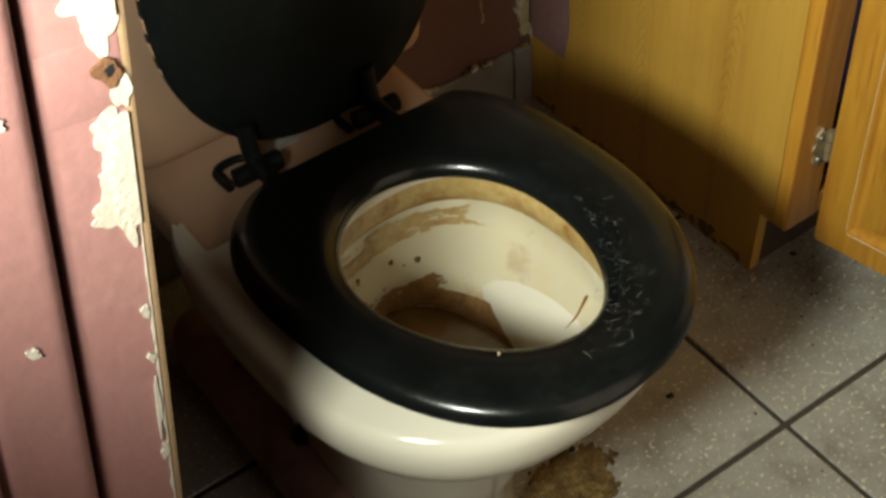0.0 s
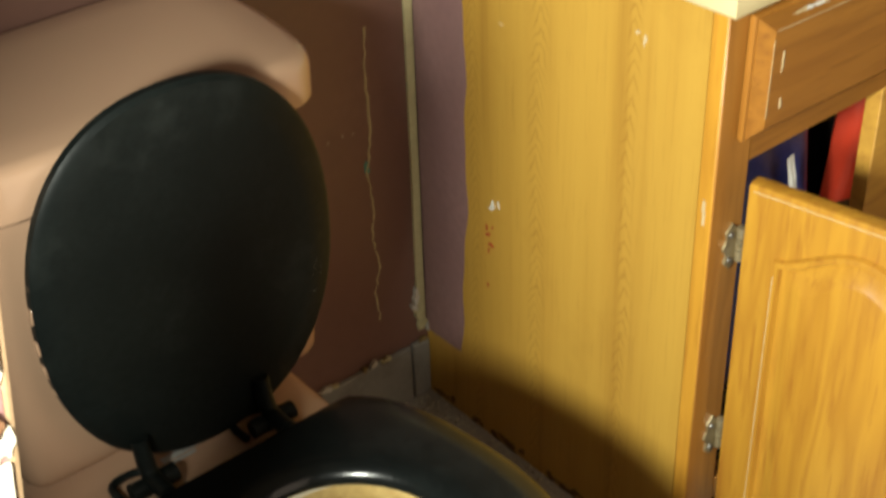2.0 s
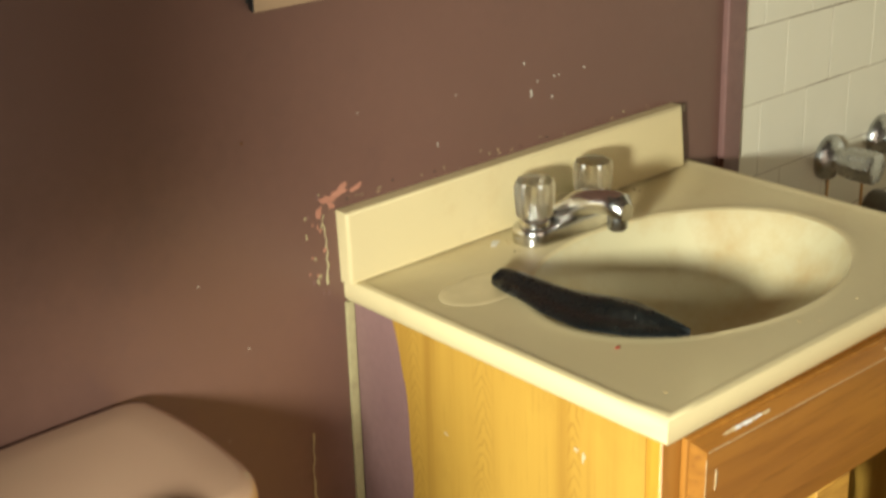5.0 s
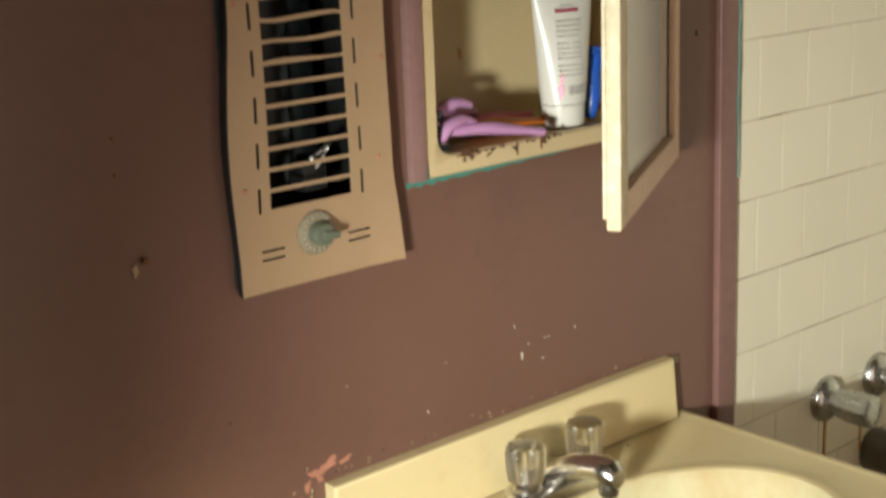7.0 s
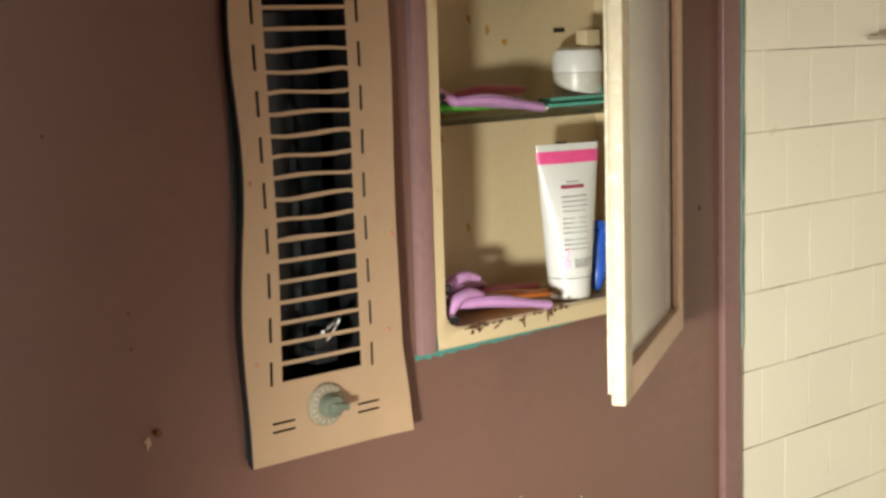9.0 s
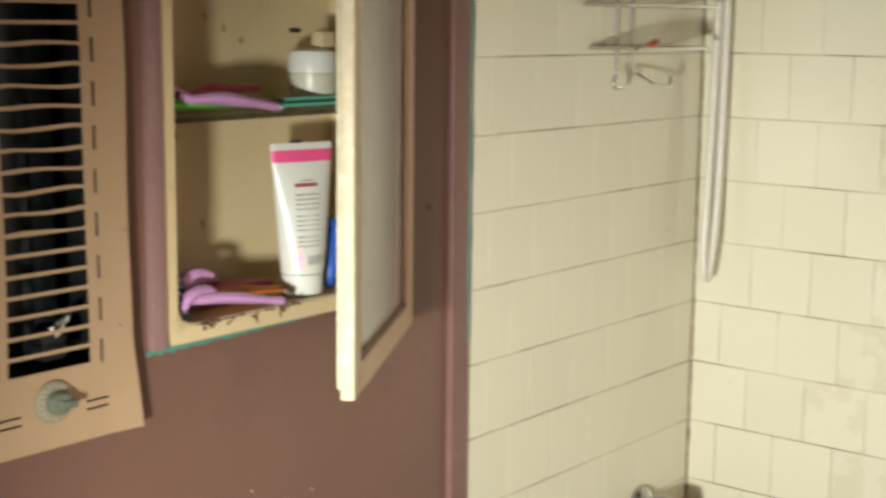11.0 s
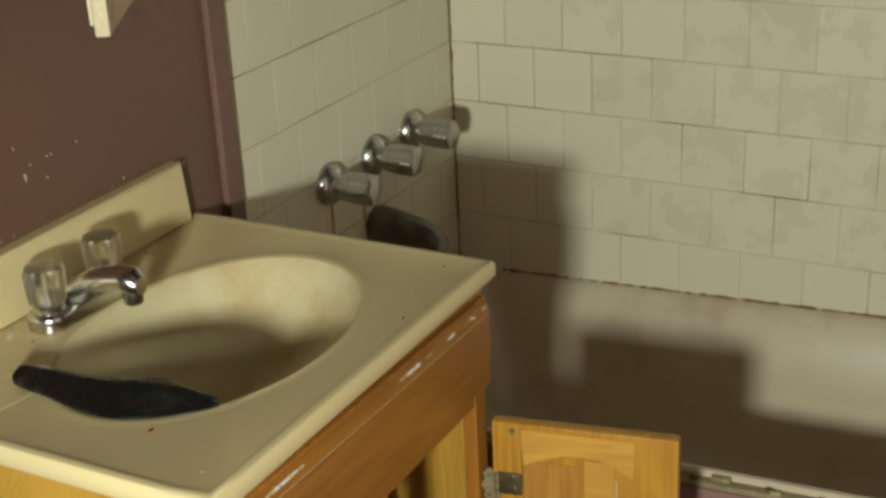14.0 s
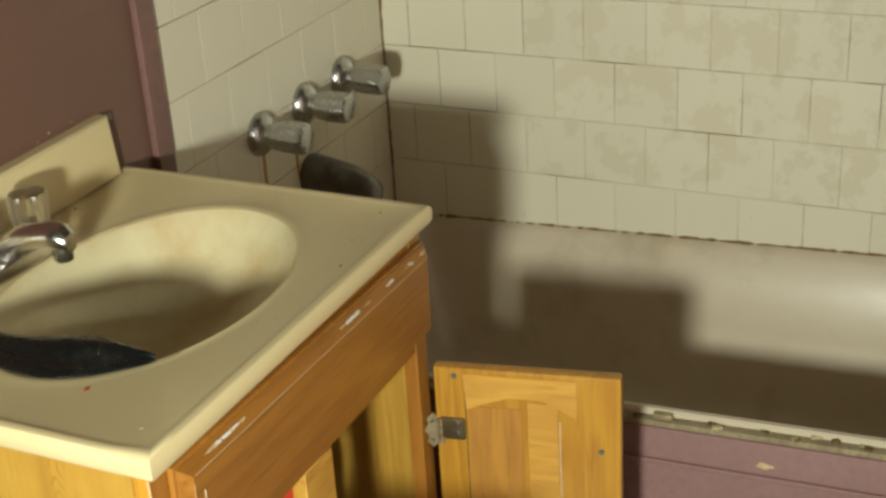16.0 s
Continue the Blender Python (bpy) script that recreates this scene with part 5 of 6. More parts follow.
def plate(xs, zs, gaps, warp, thick):
    bm = bmesh.new()
    verts = {}

    def v(i, j):
        if (i, j) not in verts:
            verts[i, j] = bm.verts.new(warp(xs[i], zs[j]))
        return verts[i, j]

    for i in range(len(xs) - 1):
        for j in range(len(zs) - 1):
            cx, cz = (xs[i] + xs[i + 1]) / 2, (zs[j] + zs[j + 1]) / 2
            if not any(a < cx < b and c < cz < d for a, b, c, d in gaps):
                bm.faces.new((v(i, j), v(i + 1, j), v(i + 1, j + 1), v(i, j + 1)))
    bmesh.ops.recalc_face_normals(bm, faces=bm.faces)
    thicken(bm, thick)
    return bm


part("grille", plate(gx, gz, holes, dent, 0.0016), M_HEATER, heater)
bm = bmesh.new()
# the left flange is dark to stand for the heater's shadow on the wall
for k, (x, paint) in enumerate(((HX0, M_DARK), (HX1, M_TRIM))):
    bm = bmesh.new()
    zz = [HZ0 + (HZ1 - HZ0) * i / 30 for i in range(31)]
    a = [bm.verts.new(dent(x, z)) for z in zz]
    b = [bm.verts.new((dent(x, z)[0] + (0.007 if k == 0 else 0.011), -0.0008, z)) for z in zz]
    for i in range(30):
        bm.faces.new((a[i], b[i], b[i + 1], a[i + 1]))
    thicken(bm, 0.0014)
    part("side_flange", bm, paint, heater)
# near-black panels, with the cavity's shade put into their colour
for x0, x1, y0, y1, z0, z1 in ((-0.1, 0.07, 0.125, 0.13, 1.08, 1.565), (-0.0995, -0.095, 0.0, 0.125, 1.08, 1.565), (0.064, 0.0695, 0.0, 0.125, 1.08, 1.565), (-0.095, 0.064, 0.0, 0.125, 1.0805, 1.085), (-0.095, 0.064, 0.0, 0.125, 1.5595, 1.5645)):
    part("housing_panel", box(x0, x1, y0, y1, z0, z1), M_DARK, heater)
bm = bmesh.new()
rings = []
for i in range(13):
    a = math.pi * i / 12
    rings.append([bm.verts.new((-0.03 - 0.05 * math.cos(a), 0.03 + 0.045 * math.sin(a), 1.1 + 0.43 * j / 24)) for j in range(25)])
bridge(bm, rings, closed=False)
thicken(bm, 0.001)
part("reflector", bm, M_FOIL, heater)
part("loose_wire", tube(curve([(-0.01, 0.0, 1.19), (0.0, -0.008, 1.2), (0.012, -0.004, 1.205), (0.005, 0.0, 1.19), (-0.01, 0.004, 1.172)], 6), 0.0026, 8), M_DULL, heater, "pale frayed wire inside the grille")
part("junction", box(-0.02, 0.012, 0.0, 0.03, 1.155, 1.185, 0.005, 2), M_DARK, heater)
dial = part("dial", lathe([(0, 0.004), (0.02, 0.004), (0.0225, 0.003), (0.0235, 0.0)], 36), M_DIALGLASS, heater, "clear worn thermostat dial", at=pose(-0.0245, -0.0225, 1.118, 90, 0, 0))
for k in range(18):
    a = 2 * math.pi * k / 18
    part("tick", box(-0.0005, 0.0005, 0.0165, 0.0195, 0.0042, 0.0048), M_INK, dial, at=Matrix.Rotation(a, 4, "Z"))
part("knob", lathe([(0.0125, 0.004), (0.0125, 0.014), (0.011, 0.017), (0, 0.017)], 24), M_KNOB, dial, "greenish grey pointer knob")
part("pointer", box(-0.004, 0.018, -0.004, 0.004, 0.006, 0.020, 0.002, 2), M_KNOB, dial, at=pose(0, 0, 0, 0, 0, -8))
for x, z in ((-0.108, 1.175), (0.062, 1.185), (0.07, 1.29), (-0.105, 1.36)):
    part("screw", lathe([(0, 0.0015), (0.0022, 0.001), (0.0028, 0)], 10), M_TERRA, heater, at=pose(x, dent(x, z)[1] - 0.0012, z, 90, 0, 0))
# old teal paint, darkened by the shade of the gap beside the heater
solo("trim_heater_gap", box(-0.1135, -0.099, -0.0024, -0.0005, 1.072, 1.6, 0.0008, 1), surface("dark_teal_paint_and_shade", (0.02, 0.035, 0.032), (0.03, 0.02, 0.018), 0.7, scale=40, fine=160, relief=0.2), "dark teal strip with the heater gap's shade in its colour", "trim", kind="structure")

# ---------------------------------------------------------------- recessed wall cabinet with mirror door
cab = thing("medicine_cabinet", (0, 0, 0), "open yellowed steel medicine cabinet, rusty at bottom", "medicine cabinet")
MX0, MX1, MZ0, MZ1, MD = 0.1425, 0.5495, 1.1435, 1.7195, 0.11
bm = bmesh.new()
# front lip with rounded lower corner, then the box behind it
IX0, IX1, IZ0, IZ1, R = 0.163, 0.532, 1.166, 1.70, 0.022


def round_rect(x0, x1, z0, z1, r, y, n=6):
    out = []
    for cx, cz, a0 in ((x1 - r, z1 - r, 0), (x0 + r, z1 - r, 90), (x0 + r, z0 + r, 180), (x1 - r, z0 + r, 270)):
        for k in range(n + 1):
            a = radians(a0 + 90 * k / n)
            out.append((cx + r * math.cos(a), y, cz + r * math.sin(a)))
    return out


rings = [[bm.verts.new(p) for p in r] for r in (round_rect(MX0, MX1, MZ0, MZ1, 0.001, 0.004), round_rect(MX0, MX1, MZ0, MZ1, 0.001, -0.004), round_rect(MX0 + 0.002, MX1 - 0.002, MZ0 + 0.002, MZ1 - 0.002, 0.002, -0.006),
                                               round_rect(IX0 - 0.003, IX1 + 0.003, IZ0 - 0.003, IZ1 + 0.003, R, -0.006), round_rect(IX0, IX1, IZ0, IZ1, R, -0.003), round_rect(IX0, IX1, IZ0, IZ1, R, 0.004), round_rect(IX0 - 0.004, IX1 + 0.004, IZ0 - 0.003, IZ1 + 0.004, 0.004, 0.0045), round_rect(IX0 - 0.004, IX1 + 0.004, IZ0 - 0.003, IZ1 + 0.004, 0.004, MD))]
bridge(bm, rings)
bm.faces.new(rings[-1])
part("body", bm, M_CABINET, cab)
part("shelf", box(IX0 - 0.0035, IX1 + 0.0035, 0.004, MD - 0.002, 1.3985, 1.4045, 0.001, 1), glassy("grimy_shelf_glass", (0.55, 0.55, 0.4), 0.25), cab, "grimy glass shelf")
for k in range(9):
    z = 1.25 + 0.05 * k
    part("shelf_slot", box(0.458, 0.478, MD - 0.0012, MD - 0.0004, z, z + 0.006), M_DARK, cab)
rnd = random.Random(31)
for k in range(34):
    x = rnd.choice((rnd.gauss(0.205, 0.012), rnd.gauss(0.25, 0.016), rnd.gauss(0.325, 0.016)))
    z = 1.1628 + abs(rnd.gauss(0, 0.0012)) - (0.006 * rnd.random() if k % 4 == 0 else 0)
    part("rust_pit", blob((rnd.uniform(0.001, 0.0045), rnd.uniform(0.0008, 0.0026)), 0.0007, 500 + k, 16, 0.6), M_DARKRUST if k % 3 else M_RUST, cab, at=pose(min(max(x, 0.182), 0.36), -0.0062, z, 0, rnd.uniform(-12, 12), 0))
for k, (x, z, h) in enumerate(((0.283, 1.158, 0.007), (0.323, 1.161, 0.009), (0.33, 1.168, 0.006))):
    part("rust_run", blob((0.0013, h), 0.0007, 560 + k, 12, 0.4), M_RUST, cab, at=pose(x, -0.0062, z))
for k, (x, z) in enumerate(((0.31, 1.52), (0.34, 1.505), (0.37, 1.49), (0.26, 1.375), (0.30, 1.26))):
    part("rust_spot", blob((0.003, 0.005), 0.0006, 580 + k, 10, 0.5), M_RUSTRUN, cab, at=pose(x, MD - 0.0004, z))
# painted strip beside it and the teal line under it
shell("trim_cabinet", prism([(0.1195, 1.143), (0.1415, 1.143), (0.1415, 1.74), (0.1195, 1.74)], -0.011, -0.0005, 0.004), M_PINK, "mauve painted strip beside the cabinet", "trim")
bm = bmesh.new()
rnd = random.Random(9)
up, low = [], []
for i in range(41):
    x = 0.117 + 0.26 * i / 40
    up.append(bm.verts.new((x, -0.0014, 1.1432)))
    low.append(bm.verts.new((x, -0.0014, 1.1432 - (0.0065 + rnd.uniform(-0.002, 0.0035)) * (1 - 0.75 * i / 40))))
for i in range(40):
    bm.faces.new((up[i], low[i], low[i + 1], up[i + 1]))
thicken(bm, 0.0008)
shell("trim_teal_line", bm, M_TEAL, "old teal paint showing under the cabinet", "trim")
shell("trim_teal_tick", box(-0.001, 0.001, -0.0018, 0, 0, 0.018), M_TEAL, "old teal paint in the corner crack", "trim").matrix_basis = pose(0.1440, -0.0065, 1.1445, 0, -6, 0)

# the mirror door, hinged at the cabinet's far side and standing open
DOOR = pose(0.546, -0.008, 1.108, 0, 0, 31.3)
mdoor = part("mirror_door", box(-0.406, -0.365, -0.02, -0.004, 0.0, 0.60, 0.003, 2), M_CREAMWOOD, cab, "cream wooden frame, paint flaking, round a mirror", at=DOOR)
part("stile", box(-0.035, 0.0, -0.02, -0.004, 0.0, 0.60, 0.003, 2), M_FRAMEPINK, mdoor)
part("rail", box(-0.364, -0.036, -0.02, -0.004, 0.0, 0.034, 0.003, 2), M_FRAMEPINK, mdoor)
part("rail", box(-0.364, -0.036, -0.02, -0.004, 0.566, 0.60, 0.003, 2), M_FRAMEPINK, mdoor)
part("moulding", box(-0.364, -0.354, -0.016, -0.006, 0.0345, 0.565, 0.003, 2), M_FRAMEPINK, mdoor)
part("mirror", box(-0.353, -0.042, -0.0105, -0.0075, 0.035, 0.565), M_MIRROR, mdoor, "old mirror glass")
# dark line down the hinge side of the glass
part("mirror_seal", box(-0.0415, -0.0355, -0.0115, -0.0065, 0.035, 0.565), M_DARK, mdoor)
part("backing", box(-0.402, -0.02, -0.0035, 0.0, 0.012, 0.585), M_CREAMWOOD, mdoor)

# things in the cabinet
FLOOR_Z, SHELF_Z = 1.1635, 1.405
lotion = thing("lotion_tube", pose(0.404, 0.035, FLOOR_Z, 0, 0, -14) @ Matrix.Diagonal((0.96, 0.96, 0.965, 1)), "white lotion tube with a hot pink band", "tube")
bm = bmesh.new()
rings = []
for z, w, d in ((0.031, 0.030, 0.0265), (0.06, 0.034, 0.025), (0.11, 0.039, 0.021), (0.16, 0.044, 0.013), (0.192, 0.047, 0.004), (0.205, 0.0475, 0.0015)):
    rings.append([bm.verts.new((w * math.cos(a), d * math.sin(a), z)) for a in (2 * math.pi * i / 36 for i in range(36))])
bridge(bm, rings)
bm.faces.new(rings[-1])
bm.faces.new(rings[0])
part("body", bm, M_WHITE, lotion)
part("cap", lathe([(0, 0), (0.0275, 0), (0.0285, 0.003), (0.0295, 0.030), (0, 0.030)], 36, squash=0.9), M_WHITE, lotion)
part("band", loops([[(w * math.cos(a), d * math.sin(a), z) for a in (2 * math.pi * i / 36 for i in range(36))] for z, w, d in ((0.180, 0.0465, 0.0078), (0.196, 0.0478, 0.0042))], close_last=False), M_HOT, lotion)
part("print_bar", box(-0.020, 0.014, -0.0004, 0, -0.0022, 0.0022), M_MAROON, lotion, at=pose(0, -0.0155, 0.150, -6, 0, 0))
part("print_bar", box(-0.012, 0.008, -0.0004, 0, -0.0009, 0.0009), M_INK, lotion, at=pose(0, -0.0148, 0.156, -6, 0, 0))
rnd = random.Random(41)
for k in range(11):
    z = 0.137 - 0.0062 * k - (0.003 if k > 3 else 0) - (0.003 if k > 7 else 0)
    w = 0.021 - 0.004 * rnd.random()
    part("print_bar", box(-0.021, w - 0.004, -0.0004, 0, -0.0008, 0.0008), M_INK, lotion, at=pose(0, -0.0182 - (0.137 - z) * 0.085, z, -7, 0, 0))
for k in range(9):
    part("code_bar", box(-0.0008, 0.0006 + 0.0006 * (k % 2), -0.0004, 0, -0.006, 0.006), M_INK, lotion, at=pose(-0.006 + 0.0028 * k, -0.0258, 0.050, -6, 0, 0))
part("pink_mark", blob((0.005, 0.013), 0.0006, 611, 14, 0.5), M_HOT, lotion, at=pose(-0.0165, -0.0215, 0.055, -6, 12, -38))

jar = thing("cream_jar", (0.445, 0.055, SHELF_Z), "white plastic cream jar with domed lid", "jar")
part("body", lathe([(0, 0), (0.029, 0), (0.031, 0.003), (0.031, 0.044), (0, 0.044)], 36), surface("cloudy_jar_plastic", (0.58, 0.55, 0.46), (0.55, 0.52, 0.43), 0.35, scale=30, relief=0.0), jar)
part("lid", lathe([(0.0322, 0.0445), (0.0325, 0.064), (0.030, 0.072), (0.02, 0.076), (0, 0.077)], 36), M_WHITE, jar)
part("sticker", box(-0.008, 0.008, -0.0008, 0, -0.006, 0.006), M_AQUA, jar, at=pose(0.016, -0.0268, 0.02, 0, 0, 33))
solo("box_small", box(-0.012, 0.012, -0.01, 0.01, 0, 0.02, 0.002), M_CABINET, "small cream carton on top of the jar", "carton", at=pose(0.455, 0.045, SHELF_Z + 0.0772))


def razor(at, handle, head, label):
    r = thing("razor", at @ Matrix.Diagonal((1.3, 1.8, 1.8, 1)), label, "razor", "disposable razors")
    part("handle", tube(curve([(0.0, 0, 0.006), (0.03, 0, 0.008), (0.06, 0, 0.007), (0.095, 0, 0.005)], 5), 0.0055, 10, taper=[0.8 + 0.4 * math.sin(math.pi * min(1, i / 12)) for i in range(16)], flat=0.7), handle, r)
    part("neck", tube(curve([(0.0, 0, 0.006), (-0.012, 0, 0.009), (-0.02, 0, 0.012)], 4), 0.0035, 8), handle, r)
    part("head", box(-0.026, -0.019, -0.010, 0.010, 0.006, 0.011, 0.0015, 2), head, r)


razor(pose(0.205, 0.02, FLOOR_Z + 0.012, 0, 6, -12), M_LILAC, M_DARK, "lilac disposable razor in the cabinet bottom")
razor(pose(0.195, 0.045, FLOOR_Z + 0.001, 0, 0, 20), M_LILAC, M_DARK, "lilac disposable razor under another")
razor(pose(0.19, 0.03, FLOOR_Z + 0.03, 0, 6, 28), M_LILAC, M_DARK, "lilac disposable razor lying on top")
razor(pose(0.255, 0.06, FLOOR_Z, 0, 0, -6), M_ORANGE, M_WHITE, "orange disposable razor in the cabinet bottom")
razor(pose(0.27, 0.075, FLOOR_Z + 0.002, 0, 0, 5), M_ROSE, M_DARK, "rose disposable razor in the cabinet bottom")
razor(pose(0.21, 0.025, SHELF_Z + 0.008, 0, 5, -8), M_LILAC, M_DARK, "lilac disposable razor on the glass shelf")
razor(pose(0.19, 0.04, SHELF_Z, 0, 0, -4), M_GREEN, M_NAVY, "bright green disposable razor on the glass shelf")
razor(pose(0.235, 0.055, SHELF_Z + 0.01, 0, -3, 6), M_ROSE, M_WHITE, "rose disposable razor on the glass shelf")


def bent_razor(points, label, shade=M_LILAC):
    """A razor whose thick handle bows; the head sits at its first point."""
    r = thing("razor", (0, 0, 0), label, "razor", "disposable razors")
    line = curve(points, 6)
    n = len(line)
    part("handle", tube(line, 0.0085, 12, taper=[0.62 + 0.45 * math.sin(math.pi * min(1.0, 0.15 + 0.95 * i / n)) for i in range(n)], flat=0.8), shade, r)
    x, y, z = points[0]
    part("head", box(x - 0.012, x + 0.004, y - 0.016, y + 0.016, z - 0.006, z + 0.003, 0.002, 2), M_DARK, r)
    part("blade", box(x - 0.009, x - 0.001, y - 0.0165, y + 0.0145, z + 0.0031, z + 0.0042), M_DULL, r)


bent_razor([(0.178, 0.012, FLOOR_Z + 0.012), (0.192, 0.012, FLOOR_Z + 0.030), (0.215, 0.014, FLOOR_Z + 0.036), (0.235, 0.016, FLOOR_Z + 0.030)], "lilac disposable razor hooked over the others")
bent_razor([(0.186, 0.035, FLOOR_Z + 0.038), (0.205, 0.03, FLOOR_Z + 0.050), (0.225, 0.03, FLOOR_Z + 0.053), (0.243, 0.03, FLOOR_Z + 0.048)], "lilac disposable razor standing on its head")
solo("blade_guard", box(-0.022, 0.022, -0.006, 0.006, 0, 0.008, 0.002), M_WHITE, "white plastic razor guard on the shelf", "razor guard", at=pose(0.335, 0.03, SHELF_Z + 0.006, 0, 22, -30))
comb = thing("comb", (0.345, 0.022, SHELF_Z), "aqua plastic comb lying on the glass shelf", "comb")
part("spine", box(0, 0.15, -0.004, 0.004, 0.004, 0.016, 0.002, 2), M_AQUA, comb)
for k in range(20):
    part("tooth", box(0.005 + 0.007 * k, 0.008 + 0.007 * k, -0.014, -0.004, 0.006, 0.009), M_AQUA, comb)
bott = thing("razor_pack", pose(0.455, 0.04, FLOOR_Z, 0, 9, 0), "glossy blue plastic razor standing behind the tube", "razor")
part("body", tube(curve([(0, 0, 0.002), (0.002, 0, 0.03), (-0.002, 0, 0.06), (0.004, 0, 0.085)], 5), 0.0105, 14, taper=[0.7 + 0.5 * math.sin(math.pi * i / 16) for i in range(16)]), M_BLUE, bott)
part("head", box(-0.016, 0.02, -0.008, 0.008, 0.082, 0.094, 0.003, 2), M_BLUE, bott)

# ---------------------------------------------------------------- wall details
def crack(name, pts, r, material, label, seed):
    rnd = random.Random(seed)
    line = [(x + rnd.uniform(-0.0018, 0.0018), 0.0, z) for x, z in [((1 - t) * pts[i][0] + t * pts[i + 1][0], (1 - t) * pts[i][1] + t * pts[i + 1][1]) for i in range(len(pts) - 1) for t in (0, 0.17, 0.33, 0.5, 0.67, 0.83)]]
    tap = [rnd.uniform(0.4, 1.3) for _ in line]
    solo(name, tube(line, r, 6, taper=tap, flat=0.6), material, label, "crack", kind="structure")


crack("crack_plaster", [(-0.068, 0.565), (-0.073, 0.50), (-0.070, 0.43), (-0.078, 0.38), (-0.073, 0.33), (-0.077, 0.28), (-0.070, 0.235), (-0.078, 0.2), (-0.073, 0.145)], 0.0016, M_CAULK, "thin ragged crack in the mauve plaster", 51)
crack("crack_splash", [(-0.036, 0.825), (-0.033, 0.78), (-0.034, 0.735)], 0.0015, M_CAULK, "filler crack beside the backsplash", 52)
rnd = random.Random(61)
for k in range(20):
    x, z = rnd.gauss(-0.044, 0.012), rnd.uniform(0.73, 0.85)
    solo("paint_fleck", blob((rnd.uniform(0.0006, 0.002), rnd.uniform(0.001, 0.0035)), 0.0006, 700 + k, 9, 0.5), (M_CAULK, M_TERRA, M_TRIM)[k % 3], "fleck of bare plaster beside the backsplash", "paint fleck", "wall flecks", at=pose(x, 0, z))
for k in range(26):
    x, z = rnd.uniform(-0.03, 0.53), 0.8325 + abs(rnd.gauss(0, 0.005))
    solo("paint_fleck", blob((rnd.uniform(0.0005, 0.0022), rnd.uniform(0.0004, 0.0011)), 0.0006, 740 + k, 9, 0.5), (M_CAULK, M_WORN, M_DARK)[k % 3], "fleck along the top of the backsplash", "paint fleck", "wall flecks", at=pose(x, 0, z))
for k, (x, z, a, b) in enumerate(((0.289, 0.897, 0.004, 0.007), (0.325, 0.885, 0.003, 0.003), (0.329, 0.911, 0.0022, 0.002), (0.337, 0.911, 0.002, 0.002), (0.277, 0.937, 0.0015, 0.003), (0.383, 0.912, 0.002, 0.003), (0.30, 0.91, 0.002, 0.002), (0.165, 0.92, 0.0015, 0.002), (0.135, 0.867, 0.0014, 0.004), (0.575, 0.815, 0.003, 0.009), (0.583, 0.817, 0.003, 0.005),
                                   (0.02, 0.93, 0.0015, 0.002), (0.01, 0.80, 0.0015, 0.002), (-0.2, 0.79, 0.002, 0.002), (-0.145, 0.70, 0.002, 0.002), (-0.18, 0.60, 0.001, 0.002), (-0.11, 0.44, 0.002, 0.0014), (-0.13, 0.438, 0.003, 0.001), (-0.095, 0.437, 0.0015, 0.0015), (0.62, 1.26, 0.002, 0.004))):
    solo("paint_fleck", blob((a * (0.95 if x > 0.5 else 0.55), b * (0.9 if x > 0.5 else 0.55)), 0.0006, 800 + k, 14, 0.5), M_PLASTER if z < 1.2 else M_DARK, "small bare fleck in the mauve paint", "paint fleck", "wall flecks", at=pose(x, 0, z))
for k, (x, z, a, b, turn) in enumerate(((-0.012, 0.847, 0.013, 0.005, -14), (-0.030, 0.842, 0.009, 0.004, 20), (0.012, 0.846, 0.008, 0.003, -5), (-0.041, 0.829, 0.003, 0.007, 10), (-0.024, 0.834, 0.004, 0.004, 0))):
    solo("raw_patch", blob((a, b), 0.0008, 900 + 3 * k, 24, 0.45), M_TERRA, "raw reddish patch over the backsplash end", "wall patch", "raw patches", at=pose(x, 0, z, 0, turn, 0))
solo("teal_fleck", blob((0.0035, 0.009), 0.0008, 901, 14, 0.4), M_TEAL, "teal paint fleck beside the crack", "paint fleck", at=pose(-0.0785, 0, 0.385))
for k, (x, z) in enumerate(((-0.235, 1.245), (-0.235, 1.21), (-0.132, 0.93), (-0.31, 1.42))):
    solo("nail_hole", lathe([(0, 0.001), (0.0014, 0.001), (0.002, 0)], 10), M_RUST, "small dark nail hole in the wall", "nail hole", "nail holes", at=pose(x, 0, z, 90, 0, 0))
anchor = thing("wall_anchor", (-0.22, 0, 1.12), "pale torn wall anchor with a screw", "wall anchor")
part("torn_paper", blob((0.0035, 0.0055), 0.002, 911, 12, 0.5), M_HEATER, anchor, at=pose(-0.004, 0, -0.006, 0, 25, 0))
part("screw", lathe([(0, 0.009), (0.0035, 0.008), (0.004, 0.006), (0.0022, 0.005), (0.0022, 0), (0, 0)], 12), M_RUST, anchor, at=pose(0.005, 0, 0.003, 90, 0, 0))

# caulk strip in the corner between wall and vanity
bm = prism([(-0.0155, 0.108), (-0.0035, 0.108), (-0.0015, 0.714), (-0.013, 0.714)], -0.004, -0.0006, 0.0012)
shell("trim_caulk", bm, M_CAULK, "yellowed strip of caulk at the vanity's corner", "trim")
